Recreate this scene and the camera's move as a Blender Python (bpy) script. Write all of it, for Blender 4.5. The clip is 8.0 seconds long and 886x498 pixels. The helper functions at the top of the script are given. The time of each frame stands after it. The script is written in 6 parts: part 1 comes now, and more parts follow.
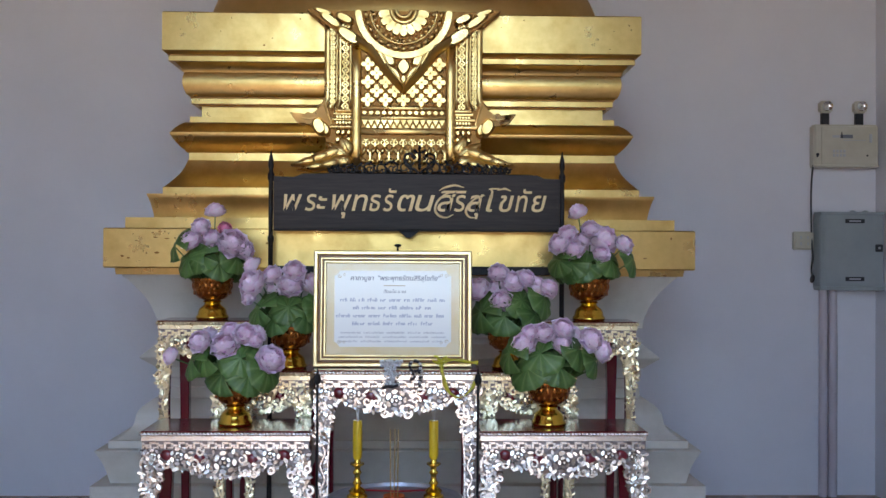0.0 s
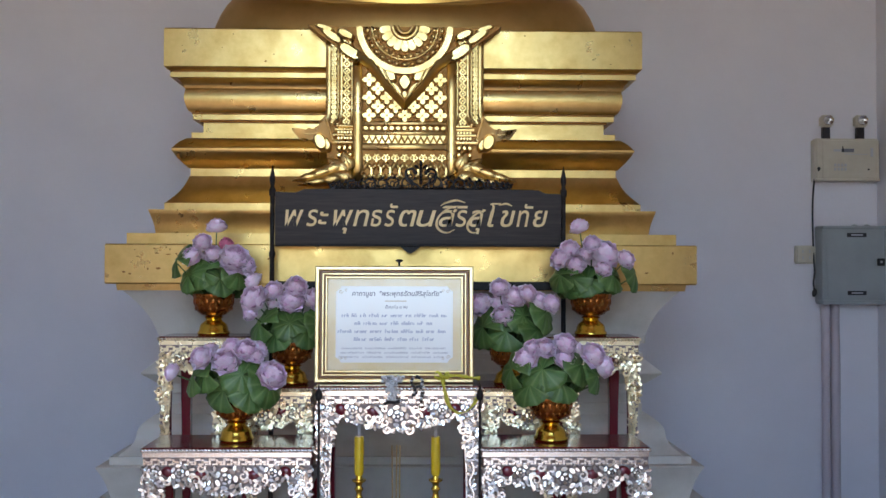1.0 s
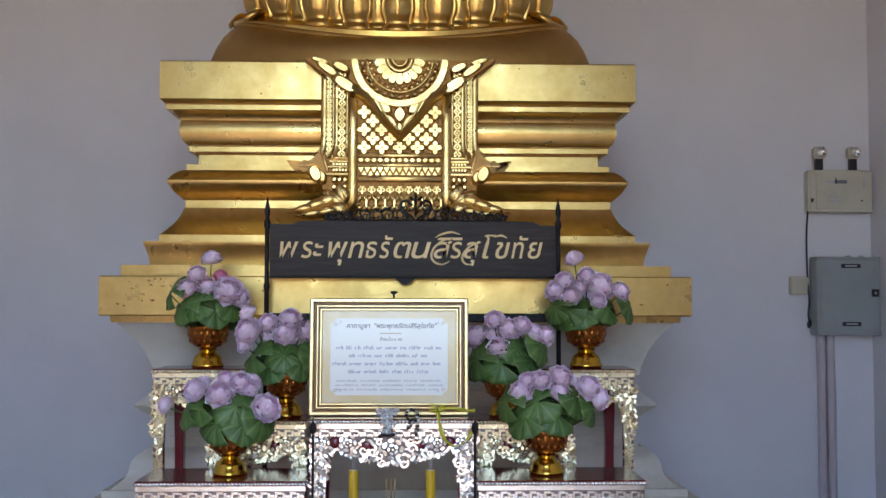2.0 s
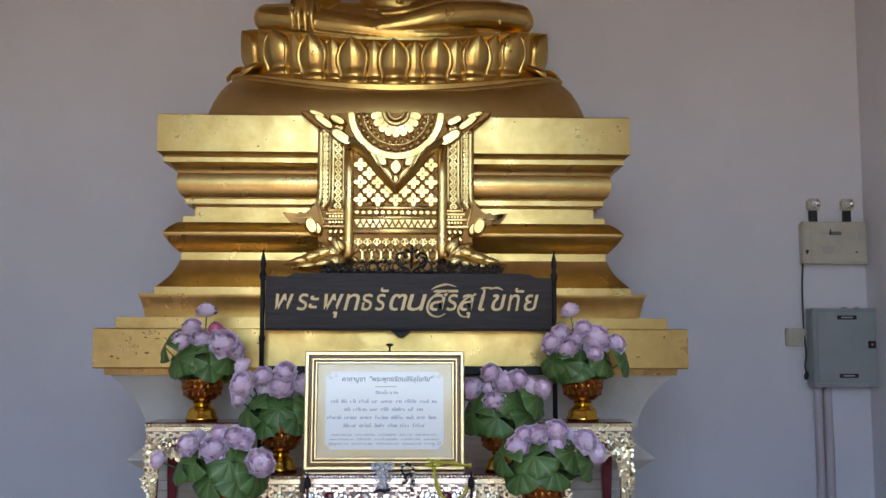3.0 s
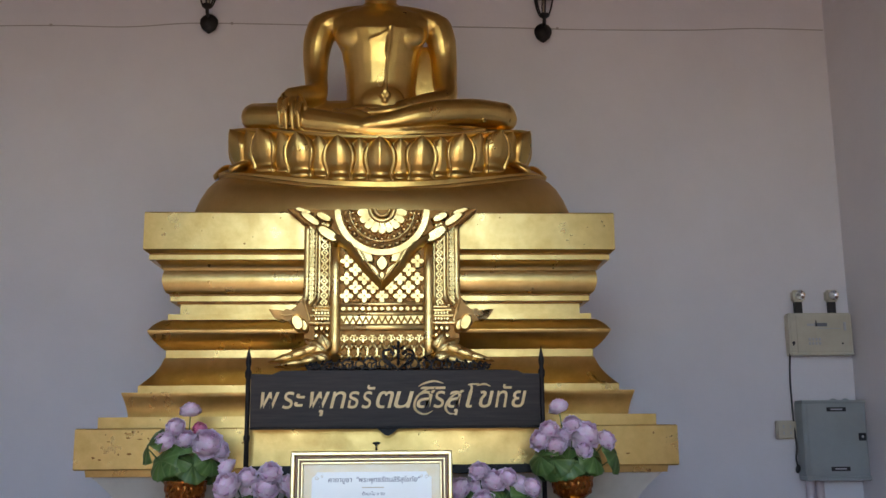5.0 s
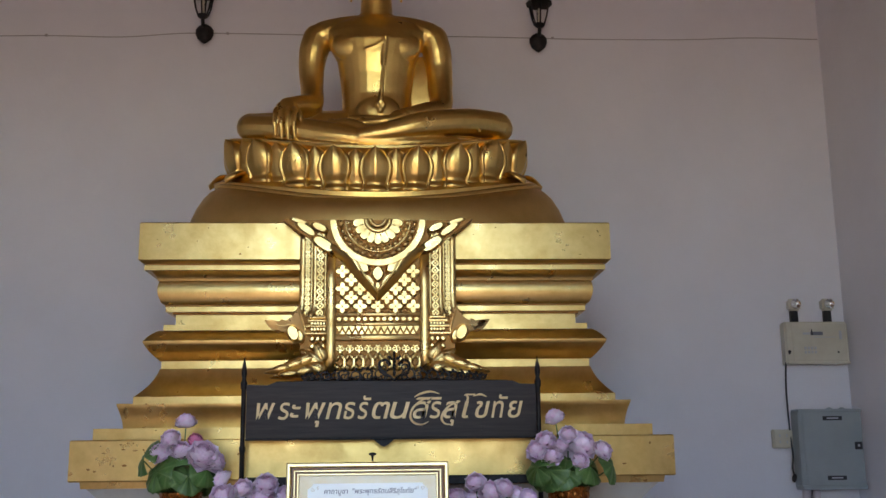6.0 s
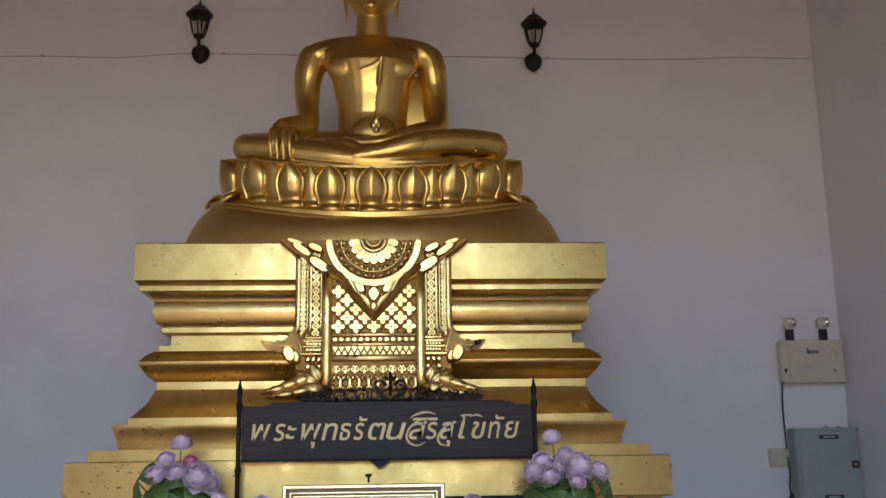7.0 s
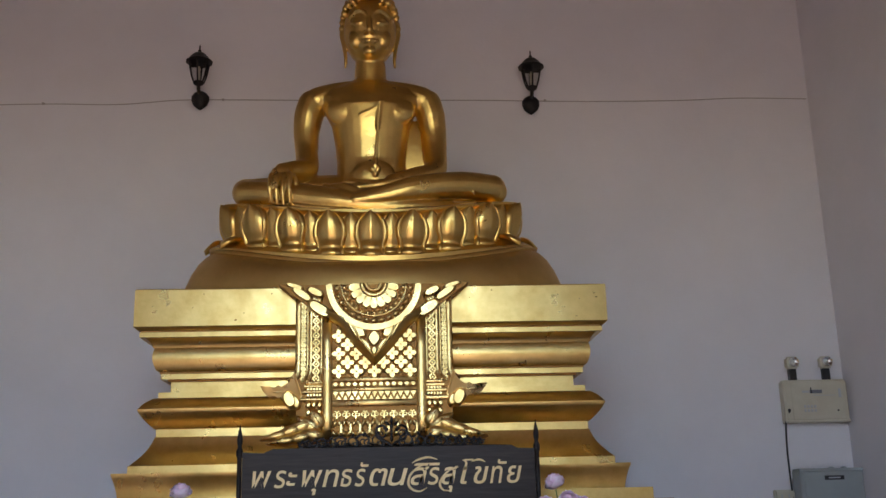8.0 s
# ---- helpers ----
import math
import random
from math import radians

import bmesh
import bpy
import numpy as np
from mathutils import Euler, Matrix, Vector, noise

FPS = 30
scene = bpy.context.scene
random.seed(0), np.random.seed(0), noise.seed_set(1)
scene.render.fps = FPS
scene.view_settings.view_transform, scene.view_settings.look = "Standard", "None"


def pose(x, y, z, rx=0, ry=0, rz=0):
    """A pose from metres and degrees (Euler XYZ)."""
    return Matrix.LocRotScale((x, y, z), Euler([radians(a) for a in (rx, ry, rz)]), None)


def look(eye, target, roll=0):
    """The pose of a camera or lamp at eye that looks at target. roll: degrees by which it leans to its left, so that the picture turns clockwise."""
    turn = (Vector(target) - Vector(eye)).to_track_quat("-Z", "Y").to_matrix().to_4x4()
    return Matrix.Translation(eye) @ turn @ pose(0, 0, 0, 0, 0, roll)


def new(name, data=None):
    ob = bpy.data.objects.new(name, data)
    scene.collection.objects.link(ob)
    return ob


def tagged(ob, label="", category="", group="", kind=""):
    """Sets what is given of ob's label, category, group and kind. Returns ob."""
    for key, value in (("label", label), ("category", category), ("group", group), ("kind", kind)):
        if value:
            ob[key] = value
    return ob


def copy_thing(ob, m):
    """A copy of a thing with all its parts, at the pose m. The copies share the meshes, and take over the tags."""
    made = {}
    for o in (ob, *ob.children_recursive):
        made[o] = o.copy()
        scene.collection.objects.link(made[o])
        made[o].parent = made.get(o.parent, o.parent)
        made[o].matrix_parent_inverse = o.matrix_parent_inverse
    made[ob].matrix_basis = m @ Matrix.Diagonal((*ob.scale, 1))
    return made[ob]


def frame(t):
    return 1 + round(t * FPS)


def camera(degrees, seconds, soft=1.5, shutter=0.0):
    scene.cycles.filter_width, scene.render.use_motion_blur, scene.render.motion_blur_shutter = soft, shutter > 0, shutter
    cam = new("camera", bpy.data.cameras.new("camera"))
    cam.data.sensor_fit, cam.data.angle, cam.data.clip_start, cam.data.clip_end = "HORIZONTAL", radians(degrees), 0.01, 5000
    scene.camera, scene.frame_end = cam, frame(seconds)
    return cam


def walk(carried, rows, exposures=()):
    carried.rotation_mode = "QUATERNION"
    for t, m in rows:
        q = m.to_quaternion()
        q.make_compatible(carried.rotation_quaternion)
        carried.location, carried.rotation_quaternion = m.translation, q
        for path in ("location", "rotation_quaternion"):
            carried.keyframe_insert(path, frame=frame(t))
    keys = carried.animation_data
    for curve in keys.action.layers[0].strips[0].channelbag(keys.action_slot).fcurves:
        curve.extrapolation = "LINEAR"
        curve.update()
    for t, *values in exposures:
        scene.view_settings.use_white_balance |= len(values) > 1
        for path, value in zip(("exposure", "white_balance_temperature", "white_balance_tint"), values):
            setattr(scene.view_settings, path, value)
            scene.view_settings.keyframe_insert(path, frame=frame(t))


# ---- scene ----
EXPO = 2.91
cam = camera(47.542, 8.0, soft=1.5)
ROWS = [
    (0, (0.0000, 0.0001, 1.5133), (0.1145, 4.4784, 1.5475), 0.290),
    (0.5, (0.0006, 0.0027, 1.5145), (0.1072, 4.4810, 1.5724), 0.259),
    (1, (0.0003, 0.0026, 1.5174), (0.1077, 4.4801, 1.6149), 0.157),
    (1.5, (0.0008, 0.0025, 1.5201), (0.1197, 4.4781, 1.6688), 0.084),
    (3, (0.0004, 0.0022, 1.5359), (0.1473, 4.4545, 1.9876), 0.101),
    (3.5, (0.0004, 0.0009, 1.5411), (0.1570, 4.4388, 2.1050), -0.157),
    (4, (0.0000, 0.0004, 1.5460), (0.1753, 4.4186, 2.2328), -0.299),
    (4.5, (0.0000, -0.0003, 1.5511), (0.1999, 4.3995, 2.3320), -0.358),
    (5, (-0.0003, -0.0013, 1.5563), (0.2063, 4.3832, 2.4081), -0.488),
    (6.5, (-0.0003, -0.0020, 1.5716), (0.2345, 4.3662, 2.4768), -0.710),
    (7, (-0.0007, -0.0036, 1.5770), (0.2432, 4.3501, 2.5386), -0.830),
    (7.5, (-0.0007, -0.0041, 1.5820), (0.2514, 4.3284, 2.6224), -1.114),
    (8, (-0.0011, -0.0032, 1.5868), (0.2446, 4.3021, 2.7250), -1.431),
]
walk(cam, [(t, look(eye, target, roll)) for t, eye, target, roll in ROWS],
     exposures=[(0.0, EXPO + 0.14, 7300, 16), (1.5, EXPO + 0.14, 7300, 16), (4.0, EXPO + 0.05, 7300, 16), (8.0, EXPO, 7300, 16)])

# ---- daylight: sky and sun outside the open front ----
world = bpy.data.worlds.new("sky")
scene.world = world
world.use_nodes = True
wn = world.node_tree
sky = wn.nodes.new("ShaderNodeTexSky")
sky.sky_type, sky.sun_disc = "NISHITA", False
sky.dust_density, sky.ozone_density = 0.3, 4.0
sky.sun_elevation, sky.sun_rotation = radians(63), radians(160)
wn.links.new(sky.outputs[0], wn.nodes["Background"].inputs[0])
wn.nodes["Background"].inputs[1].default_value = 0.15
sun_dir = Vector((math.sin(radians(160)) * math.cos(radians(63)), math.cos(radians(160)) * math.cos(radians(63)), math.sin(radians(63))))
sun = new("sun", bpy.data.lights.new("sun", "SUN"))
sun.data.energy, sun.data.angle, sun.data.color = 2.3, radians(0.5), (1.0, 0.95, 0.87)
sun.matrix_world = look(sun_dir * 20, (0, 0, 0))


# ---- materials ----
def material(name, color, rough=0.5, metal=0.0, color2=None, scale=6.0, detail=6.0, contrast=(0.35, 0.7),
             bump=0.0, bump_scale=60.0, rough2=None, vary=0.0, coat=0.0, streak=None, bump2=0.0, bump2_scale=8.0, sheen=0.0):
    m = bpy.data.materials.new(name)
    m.use_nodes = True
    nt = m.node_tree
    b = nt.nodes["Principled BSDF"]
    L = nt.links.new
    b.inputs["Metallic"].default_value, b.inputs["Roughness"].default_value = metal, rough
    b.inputs["Base Color"].default_value = (*color, 1)
    b.inputs["Coat Weight"].default_value = coat
    b.inputs["Coat Roughness"].default_value = 0.12
    tc = nt.nodes.new("ShaderNodeTexCoord")
    vec = tc.outputs["Object"]
    if streak:
        mp = nt.nodes.new("ShaderNodeMapping")
        mp.inputs["Scale"].default_value = streak
        L(vec, mp.inputs[0])
        vec = mp.outputs[0]
    n = nt.nodes.new("ShaderNodeTexNoise")
    n.inputs["Scale"].default_value, n.inputs["Detail"].default_value, n.inputs["Roughness"].default_value = scale, detail, 0.62
    L(vec, n.inputs["Vector"])
    ramp = nt.nodes.new("ShaderNodeMapRange")
    ramp.inputs[1].default_value, ramp.inputs[2].default_value = contrast
    L(n.outputs[0], ramp.inputs[0])
    col = None
    if color2:
        mix = nt.nodes.new("ShaderNodeMix")
        mix.data_type = "RGBA"
        mix.inputs[6].default_value, mix.inputs[7].default_value = (*color, 1), (*color2, 1)
        L(ramp.outputs[0], mix.inputs[0])
        col = mix.outputs[2]
    if vary:
        oi = nt.nodes.new("ShaderNodeObjectInfo")
        geo = nt.nodes.new("ShaderNodeNewGeometry")
        add = nt.nodes.new("ShaderNodeMath")
        add.operation = "ADD"
        L(oi.outputs["Random"], add.inputs[0]), L(geo.outputs["Random Per Island"], add.inputs[1])
        mr = nt.nodes.new("ShaderNodeMapRange")
        mr.inputs[1].default_value, mr.inputs[2].default_value = 0, 2
        mr.inputs[3].default_value, mr.inputs[4].default_value = 1 - vary, 1 + vary
        L(add.outputs[0], mr.inputs[0])
        hsv = nt.nodes.new("ShaderNodeHueSaturation")
        hsv.inputs["Color"].default_value = (*color, 1)
        if col:
            L(col, hsv.inputs["Color"])
        L(mr.outputs[0], hsv.inputs["Value"])
        col = hsv.outputs[0]
    if col:
        L(col, b.inputs["Base Color"])
    if rough2 is not None:
        rr = nt.nodes.new("ShaderNodeMapRange")
        rr.inputs[3].default_value, rr.inputs[4].default_value = rough, rough2
        L(ramp.outputs[0], rr.inputs[0]), L(rr.outputs[0], b.inputs["Roughness"])
    last = None
    for strength, sc, dist in ((bump, bump_scale, 0.003), (bump2, bump2_scale, 0.012)):
        if strength:
            n2 = nt.nodes.new("ShaderNodeTexNoise")
            n2.inputs["Scale"].default_value, n2.inputs["Detail"].default_value = sc, 5
            L(tc.outputs["Object"], n2.inputs["Vector"])
            bp = nt.nodes.new("ShaderNodeBump")
            bp.inputs["Strength"].default_value, bp.inputs["Distance"].default_value = strength, dist
            L(n2.outputs[0], bp.inputs["Height"])
            if last:
                L(last, bp.inputs["Normal"])
            last = bp.outputs[0]
    if last:
        L(last, b.inputs["Normal"])
    return m


GOLD = material("gold_leaf", (0.75, 0.525, 0.20), 0.27, 1.0, (0.54, 0.335, 0.10), 8, 12, (0.36, 0.76), 0.11, 90, 0.42, bump2=0.04, bump2_scale=11)
GOLD_DULL = material("dull_gold_leaf", (0.70, 0.47, 0.17), 0.42, 1.0, (0.57, 0.36, 0.11), 5, 10, (0.36, 0.8), 0.2, 120, 0.54, bump2=0.08, bump2_scale=7)
# carved panel backings get their recess shade from this dark colour; chips use it too
GOLD_DEEP = material("recess_shade_and_chip_gold", (0.36, 0.18, 0.05), 0.48, 0.9, (0.22, 0.10, 0.03), 20, 6, (0.3, 0.7), 0.3, 120)
GOLD_STATUE = material("polished_gold_leaf", (0.80, 0.55, 0.18), 0.27, 1.0, (0.62, 0.39, 0.115), 6, 10, (0.35, 0.8), 0.25, 70, 0.40, bump2=0.10, bump2_scale=14)
GOLD_CARVED = material("carved_gold_leaf", (0.79, 0.56, 0.225), 0.25, 1.0, (0.70, 0.46, 0.15), 9, 8, (0.38, 0.78), 0.2, 120, 0.44)
WHITE = material("white_limewash", (0.66, 0.63, 0.55), 0.6, 0, (0.52, 0.49, 0.41), 5, 8, (0.45, 0.8), 0.3, 70)
WALL = material("painted_plaster", (0.765, 0.755, 0.79), 0.75, 0, (0.695, 0.685, 0.72), 1.3, 9, (0.35, 0.75), 0.25, 45, bump2=0.2, bump2_scale=2.2)
CEIL = material("dark_ceiling_boards", (0.31, 0.22, 0.155), 0.6, 0, (0.24, 0.165, 0.115), 3)
DOOR_WALL = material("brown_panelled_wall", (0.26, 0.175, 0.125), 0.6, 0, (0.19, 0.125, 0.09), 3)
FLOOR = material("polished_floor_tile", (0.34, 0.245, 0.185), 0.25, 0, (0.27, 0.19, 0.14), 2.5, 7, (0.35, 0.7), 0.05, 40, vary=0.08)
GROUND = material("sunlit_paving", (0.47, 0.355, 0.265), 0.85, 0, (0.39, 0.285, 0.21), 1.2, 8, (0.3, 0.7), 0.5, 30)


# ---- mesh helpers ----
def part(name, bm, mat, parent=None, label="", smooth=False):
    me = bpy.data.meshes.new(name)
    bmesh.ops.recalc_face_normals(bm, faces=bm.faces[:])
    if smooth:
        for f in bm.faces:
            f.smooth = True
        if smooth is not True:
            for e in bm.edges:
                if len(e.link_faces) == 2 and e.calc_face_angle(0) > radians(smooth):
                    e.smooth = False
    bm.to_mesh(me)
    bm.free()
    me.materials.append(mat)
    ob = new(name, me)
    ob.parent = parent
    return tagged(ob, label)


def thing(name, at, label, category, group="", kind=""):
    ob = new(name)
    ob.location = at
    ob.empty_display_size = 0.1
    return tagged(ob, label, category, group, kind)


def box(x0, y0, z0, x1, y1, z1, bevel=0.0, bm=None, seg=1):
    bm = bm or bmesh.new()
    v = [bm.verts.new((x, y, z)) for x in (x0, x1) for y in (y0, y1) for z in (z0, z1)]
    for q in ((0, 1, 3, 2), (4, 6, 7, 5), (0, 4, 5, 1), (2, 3, 7, 6), (0, 2, 6, 4), (1, 5, 7, 3)):
        bm.faces.new([v[i] for i in q])
    if bevel:
        es = list({e for w in v for e in w.link_edges})
        bmesh.ops.bevel(bm, geom=es, offset=bevel, segments=seg, affect="EDGES")
    return bm


def rings_to_mesh(bm, rings, closed=True, cap0=True, cap1=True):
    """Joins rings of points (lists of equal length) with quads."""
    vs = [[bm.verts.new(p) for p in r] for r in rings]
    n = len(vs[0])
    for a, b in zip(vs, vs[1:]):
        for i in range(n if closed else n - 1):
            j = (i + 1) % n
            bm.faces.new((a[i], a[j], b[j], b[i]))
    if cap0:
        bm.faces.new(vs[0][::-1])
    if cap1:
        bm.faces.new(vs[-1])
    return bm


def turned(profile, n=28, bm=None, at=(0, 0, 0), sx=1.0, sy=1.0, wave=0, amp=0.0):
    """A turned form from (radius, z) pairs; wave and amp flute it."""
    bm = bm or bmesh.new()
    rings = []
    for r, z in profile:
        rings.append([(at[0] + sx * r * (1 + amp * math.cos(wave * a)) * math.cos(a), at[1] + sy * r * (1 + amp * math.cos(wave * a)) * math.sin(a), at[2] + z)
                      for a in (2 * math.pi * i / n for i in range(n))])
    return rings_to_mesh(bm, rings)


def tube(bm, pts, radii, n=8, flat=1.0, up=None):
    """A tube through points; radii one number or one for each point. flat squeezes it along up."""
    pts = [Vector(p) for p in pts]
    if isinstance(radii, (int, float)):
        radii = [radii] * len(pts)
    rings, prev = [], None
    for i, p in enumerate(pts):
        d = (pts[min(i + 1, len(pts) - 1)] - pts[max(i - 1, 0)]).normalized()
        ref = Vector(up) if up else (prev or (Vector((0, 0, 1)) if abs(d.z) < 0.9 else Vector((0, 1, 0))))
        s = d.cross(ref).normalized()
        u = s.cross(d).normalized()
        prev = u
        r = radii[i]
        rings.append([p + s * (r * math.cos(a)) + u * (r * flat * math.sin(a)) for a in (2 * math.pi * j / n for j in range(n))])
    return rings_to_mesh(bm, rings)


def spline(pts, n=8):
    """A smooth line through points (Catmull-Rom)."""
    P = [Vector(p) for p in pts]
    P = [P[0] * 2 - P[1]] + P + [P[-1] * 2 - P[-2]]
    out = []
    for i in range(1, len(P) - 2):
        for k in range(n):
            t = k / n
            a, b, c, d = P[i - 1], P[i], P[i + 1], P[i + 2]
            out.append(0.5 * ((2 * b) + (c - a) * t + (2 * a - 5 * b + 4 * c - d) * t * t + (3 * b - a - 3 * c + d) * t ** 3))
    out.append(P[-2])
    return out


def extrude_outline(bm, outline, y0, y1):
    """A plate in the xz plane from an outline of (x, z), between depths y0 (front) and y1."""
    a = [bm.verts.new((x, y0, z)) for x, z in outline]
    b = [bm.verts.new((x, y1, z)) for x, z in outline]
    n = len(a)
    bm.faces.new(a), bm.faces.new(b[::-1])
    for i in range(n):
        j = (i + 1) % n
        bm.faces.new((a[j], a[i], b[i], b[j]))
    return bm


# ---- the hall ----
AX = -0.0715          # the altar's axis
WX0, WX1, WY0, WY1, HZ = -2.99, 2.94, -1.9, 6.384, 5.6
tagged(part("wall_back", box(WX0 - 0.2, WY1, -0.05, WX1 + 0.2, WY1 + 0.2, HZ), WALL), "pale mauve painted plaster wall behind the altar", "wall", kind="structure")
tagged(part("wall_right", box(WX1, WY0, -0.05, WX1 + 0.2, WY1 - 0.002, HZ), WALL), "pale painted plaster side wall", "wall", kind="structure")
tagged(part("wall_left", box(WX0 - 0.2, WY0, -0.05, WX0, WY1 - 0.002, HZ), WALL), "pale painted plaster side wall", "wall", kind="structure")
DX0, DX1, DZ = -1.70, 1.18, 4.6
bm = box(WX0 - 0.2, WY0 - 0.2, -0.05, DX0, WY0 - 0.002, HZ)
box(DX1, WY0 - 0.2, -0.05, WX1 + 0.2, WY0 - 0.002, HZ, bm=bm)
box(DX0, WY0 - 0.2, DZ, DX1, WY0 - 0.002, HZ, bm=bm)
tagged(part("wall_front", bm, DOOR_WALL), "brown entrance wall with a wide open doorway", "wall", kind="structure")
tagged(part("ceiling", box(WX0 - 0.2, WY0 - 0.2, HZ, WX1 + 0.2, WY1 + 0.2, HZ + 0.15), CEIL), "plain dark boarded ceiling", "ceiling", kind="structure")
tagged(part("ground", box(-300, -300, -0.6, 300, 300, -0.15), GROUND), "sunlit paved court outside", "ground", kind="structure")
# unseen wall added across the court to keep the horizon dark in reflections
tagged(part("horizon_screen", box(-60, -17.3, -0.15, 60, -17, 2.9), material("mottled_horizon_screen", (0.20, 0.19, 0.15), 0.85, 0, (0.12, 0.13, 0.09), 0.6, 7, (0.3, 0.7))), "unseen plain wall added to darken the horizon in reflections", "wall", kind="structure")
tagged(part("floor", box(WX0 - 0.2, WY0 - 0.9, -0.14, WX1 + 0.2, WY1 + 0.2, 0.0), FLOOR), "polished brown stone floor", "floor", kind="structure")

# ---- pedestal ----
K = 1.12
TOP_HW, TOP_Y, TOP_HD = 1.006 * K, 4.22 * K, 0.70
PC = (AX, TOP_Y + TOP_HD)


def plan_ring(hw, z):
    hd = hw - TOP_HW + TOP_HD
    return [(AX - hw, PC[1] - hd, z), (AX + hw, PC[1] - hd, z), (AX + hw, PC[1] + hd, z), (AX - hw, PC[1] + hd, z)]


def moulding(name, prof, mat, parent, label=""):
    bm = bmesh.new()
    rings_to_mesh(bm, [plan_ring(h * K, z * K) for h, z in prof])
    es = [e for e in bm.edges if e.calc_face_angle(0) > 0.5]
    bmesh.ops.bevel(bm, geom=es, offset=0.004, segments=2, affect="EDGES")
    ob = part(name, bm, mat, parent, label, smooth=35)
    ob.matrix_parent_inverse = parent.matrix_basis.inverted()
    return ob


def curve_prof(p0, p1, bulge, n=6):
    """Profile points from p0 to p1 along a bowed line."""
    return [(p0[0] + (p1[0] - p0[0]) * t + bulge * math.sin(math.pi * t), p0[1] + (p1[1] - p0[1]) * t) for t in (i / n for i in range(n + 1))]


def ess_prof(p0, p1, a, n=10):
    return [(p0[0] + (p1[0] - p0[0]) * t - a * math.sin(2 * math.pi * t), p0[1] + (p1[1] - p0[1]) * t) for t in (i / n for i in range(n + 1))]


pedestal = thing("pedestal", (AX, PC[1], 0), "stepped shrine pedestal with gold-leafed upper mouldings on a white base", "pedestal")
moulding("plinth", [(1.255, 0), (1.255, 0.20), (1.235, 0.205), (1.222, 0.21), (1.222, 0.438)], WHITE, pedestal, "white plastered bottom plinth")
moulding("scotia", [(1.161, 0.438), (1.163, 0.45)] + curve_prof((1.166, 0.46), (1.21, 0.574), -0.006) + [(1.205, 0.578)], WHITE, pedestal)
moulding("fillet", [(1.167, 0.578), (1.167, 0.608)], WHITE, pedestal)
moulding("cyma", ess_prof((1.143, 0.608), (1.025, 0.757), 0.016), WHITE, pedestal)
moulding("neck_band", [(1.003, 0.757), (1.003, 0.80), (0.995, 0.805), (0.995, 0.84), (1.007, 0.845), (1.007, 0.885)], WHITE, pedestal)
moulding("beak_moulding", [(1.015, 0.885), (1.071, 0.93), (1.071, 0.936), (1.015, 0.985)], WHITE, pedestal)
moulding("neck_band", [(1.007, 0.985), (1.007, 1.01), (0.99, 1.012), (0.99, 1.05), (1.015, 1.054), (1.015, 1.09)], WHITE, pedestal)
moulding("cove", curve_prof((1.017, 1.09), (1.13, 1.272), -0.018, 8) + [(1.13, 1.274)], WHITE, pedestal)
moulding("gold_fillet", [(1.148, 1.274), (1.152, 1.30)], GOLD, pedestal)
moulding("gold_slab", [(1.183, 1.30), (1.187, 1.305), (1.187, 1.456), (1.182, 1.460)], GOLD, pedestal, "gold-leafed slab with worn dark nicks")
moulding("gold_step", [(1.12, 1.460), (1.12, 1.505)], GOLD, pedestal)
moulding("gold_cove", curve_prof((1.027, 1.505), (1.052, 1.60), -0.004) + [(1.052, 1.606)], GOLD, pedestal)
moulding("gold_fillet", [(1.0, 1.606), (1.0, 1.636)], GOLD, pedestal)
moulding("gold_cyma", curve_prof((0.998, 1.636), (0.915, 1.757), -0.013, 8), GOLD, pedestal)
moulding("gold_fillet", [(0.912, 1.757), (0.912, 1.79)], GOLD, pedestal)
moulding("gold_beak", curve_prof((0.918, 1.79), (0.978, 1.862), 0.006) + [(0.978, 1.869)] + curve_prof((0.975, 1.871), (0.925, 1.918), 0.006), GOLD, pedestal)
moulding("gold_fillet", [(0.91, 1.918), (0.91, 1.944)], GOLD, pedestal)
moulding("gold_band", [(0.868, 1.944), (0.868, 1.9918)], GOLD, pedestal)
moulding("groove", [(0.880, 1.992), (0.880, 2.000)], GOLD_DEEP, pedestal, "thin dark line between the gold mouldings")
moulding("gold_fillet", [(0.905, 2.000), (0.905, 2.022)], GOLD, pedestal)
moulding("groove", [(0.908, 2.0225), (0.908, 2.030)], GOLD_DEEP, pedestal, "thin dark line between the gold mouldings")
moulding("gold_torus", [(0.912, 2.0305), (0.922, 2.037)] + curve_prof((0.926, 2.045), (0.932, 2.125), 0.008) + [(0.93, 2.13)], GOLD, pedestal)
moulding("gold_cove", curve_prof((0.935, 2.13), (0.962, 2.168), -0.005), GOLD, pedestal)
moulding("gold_fillet", [(0.984, 2.168), (0.984, 2.188)], GOLD, pedestal)
moulding("groove", [(0.980, 2.1885), (0.980, 2.196)], GOLD_DEEP, pedestal, "thin dark line between the gold mouldings")
moulding("gold_top_slab", [(0.99, 2.196), (1.003, 2.206), (1.006, 2.21), (1.006, 2.366), (1.002, 2.371)], GOLD, pedestal, "gold-leafed top slab, patchy and slightly worn")

# rounded cushion under the lotus seat, its rim drooping to the front
HD_R = 0.55


def oval(hw, z, n=72, droop=0.0, hdk=HD_R):
    r = []
    for i in range(n):
        a = 2 * math.pi * i / n
        f = max(0.0, -math.sin(a))
        r.append((AX + hw * K * math.cos(a), PC[1] + hw * K * hdk * math.sin(a), z * K - droop * f * f))
    return r


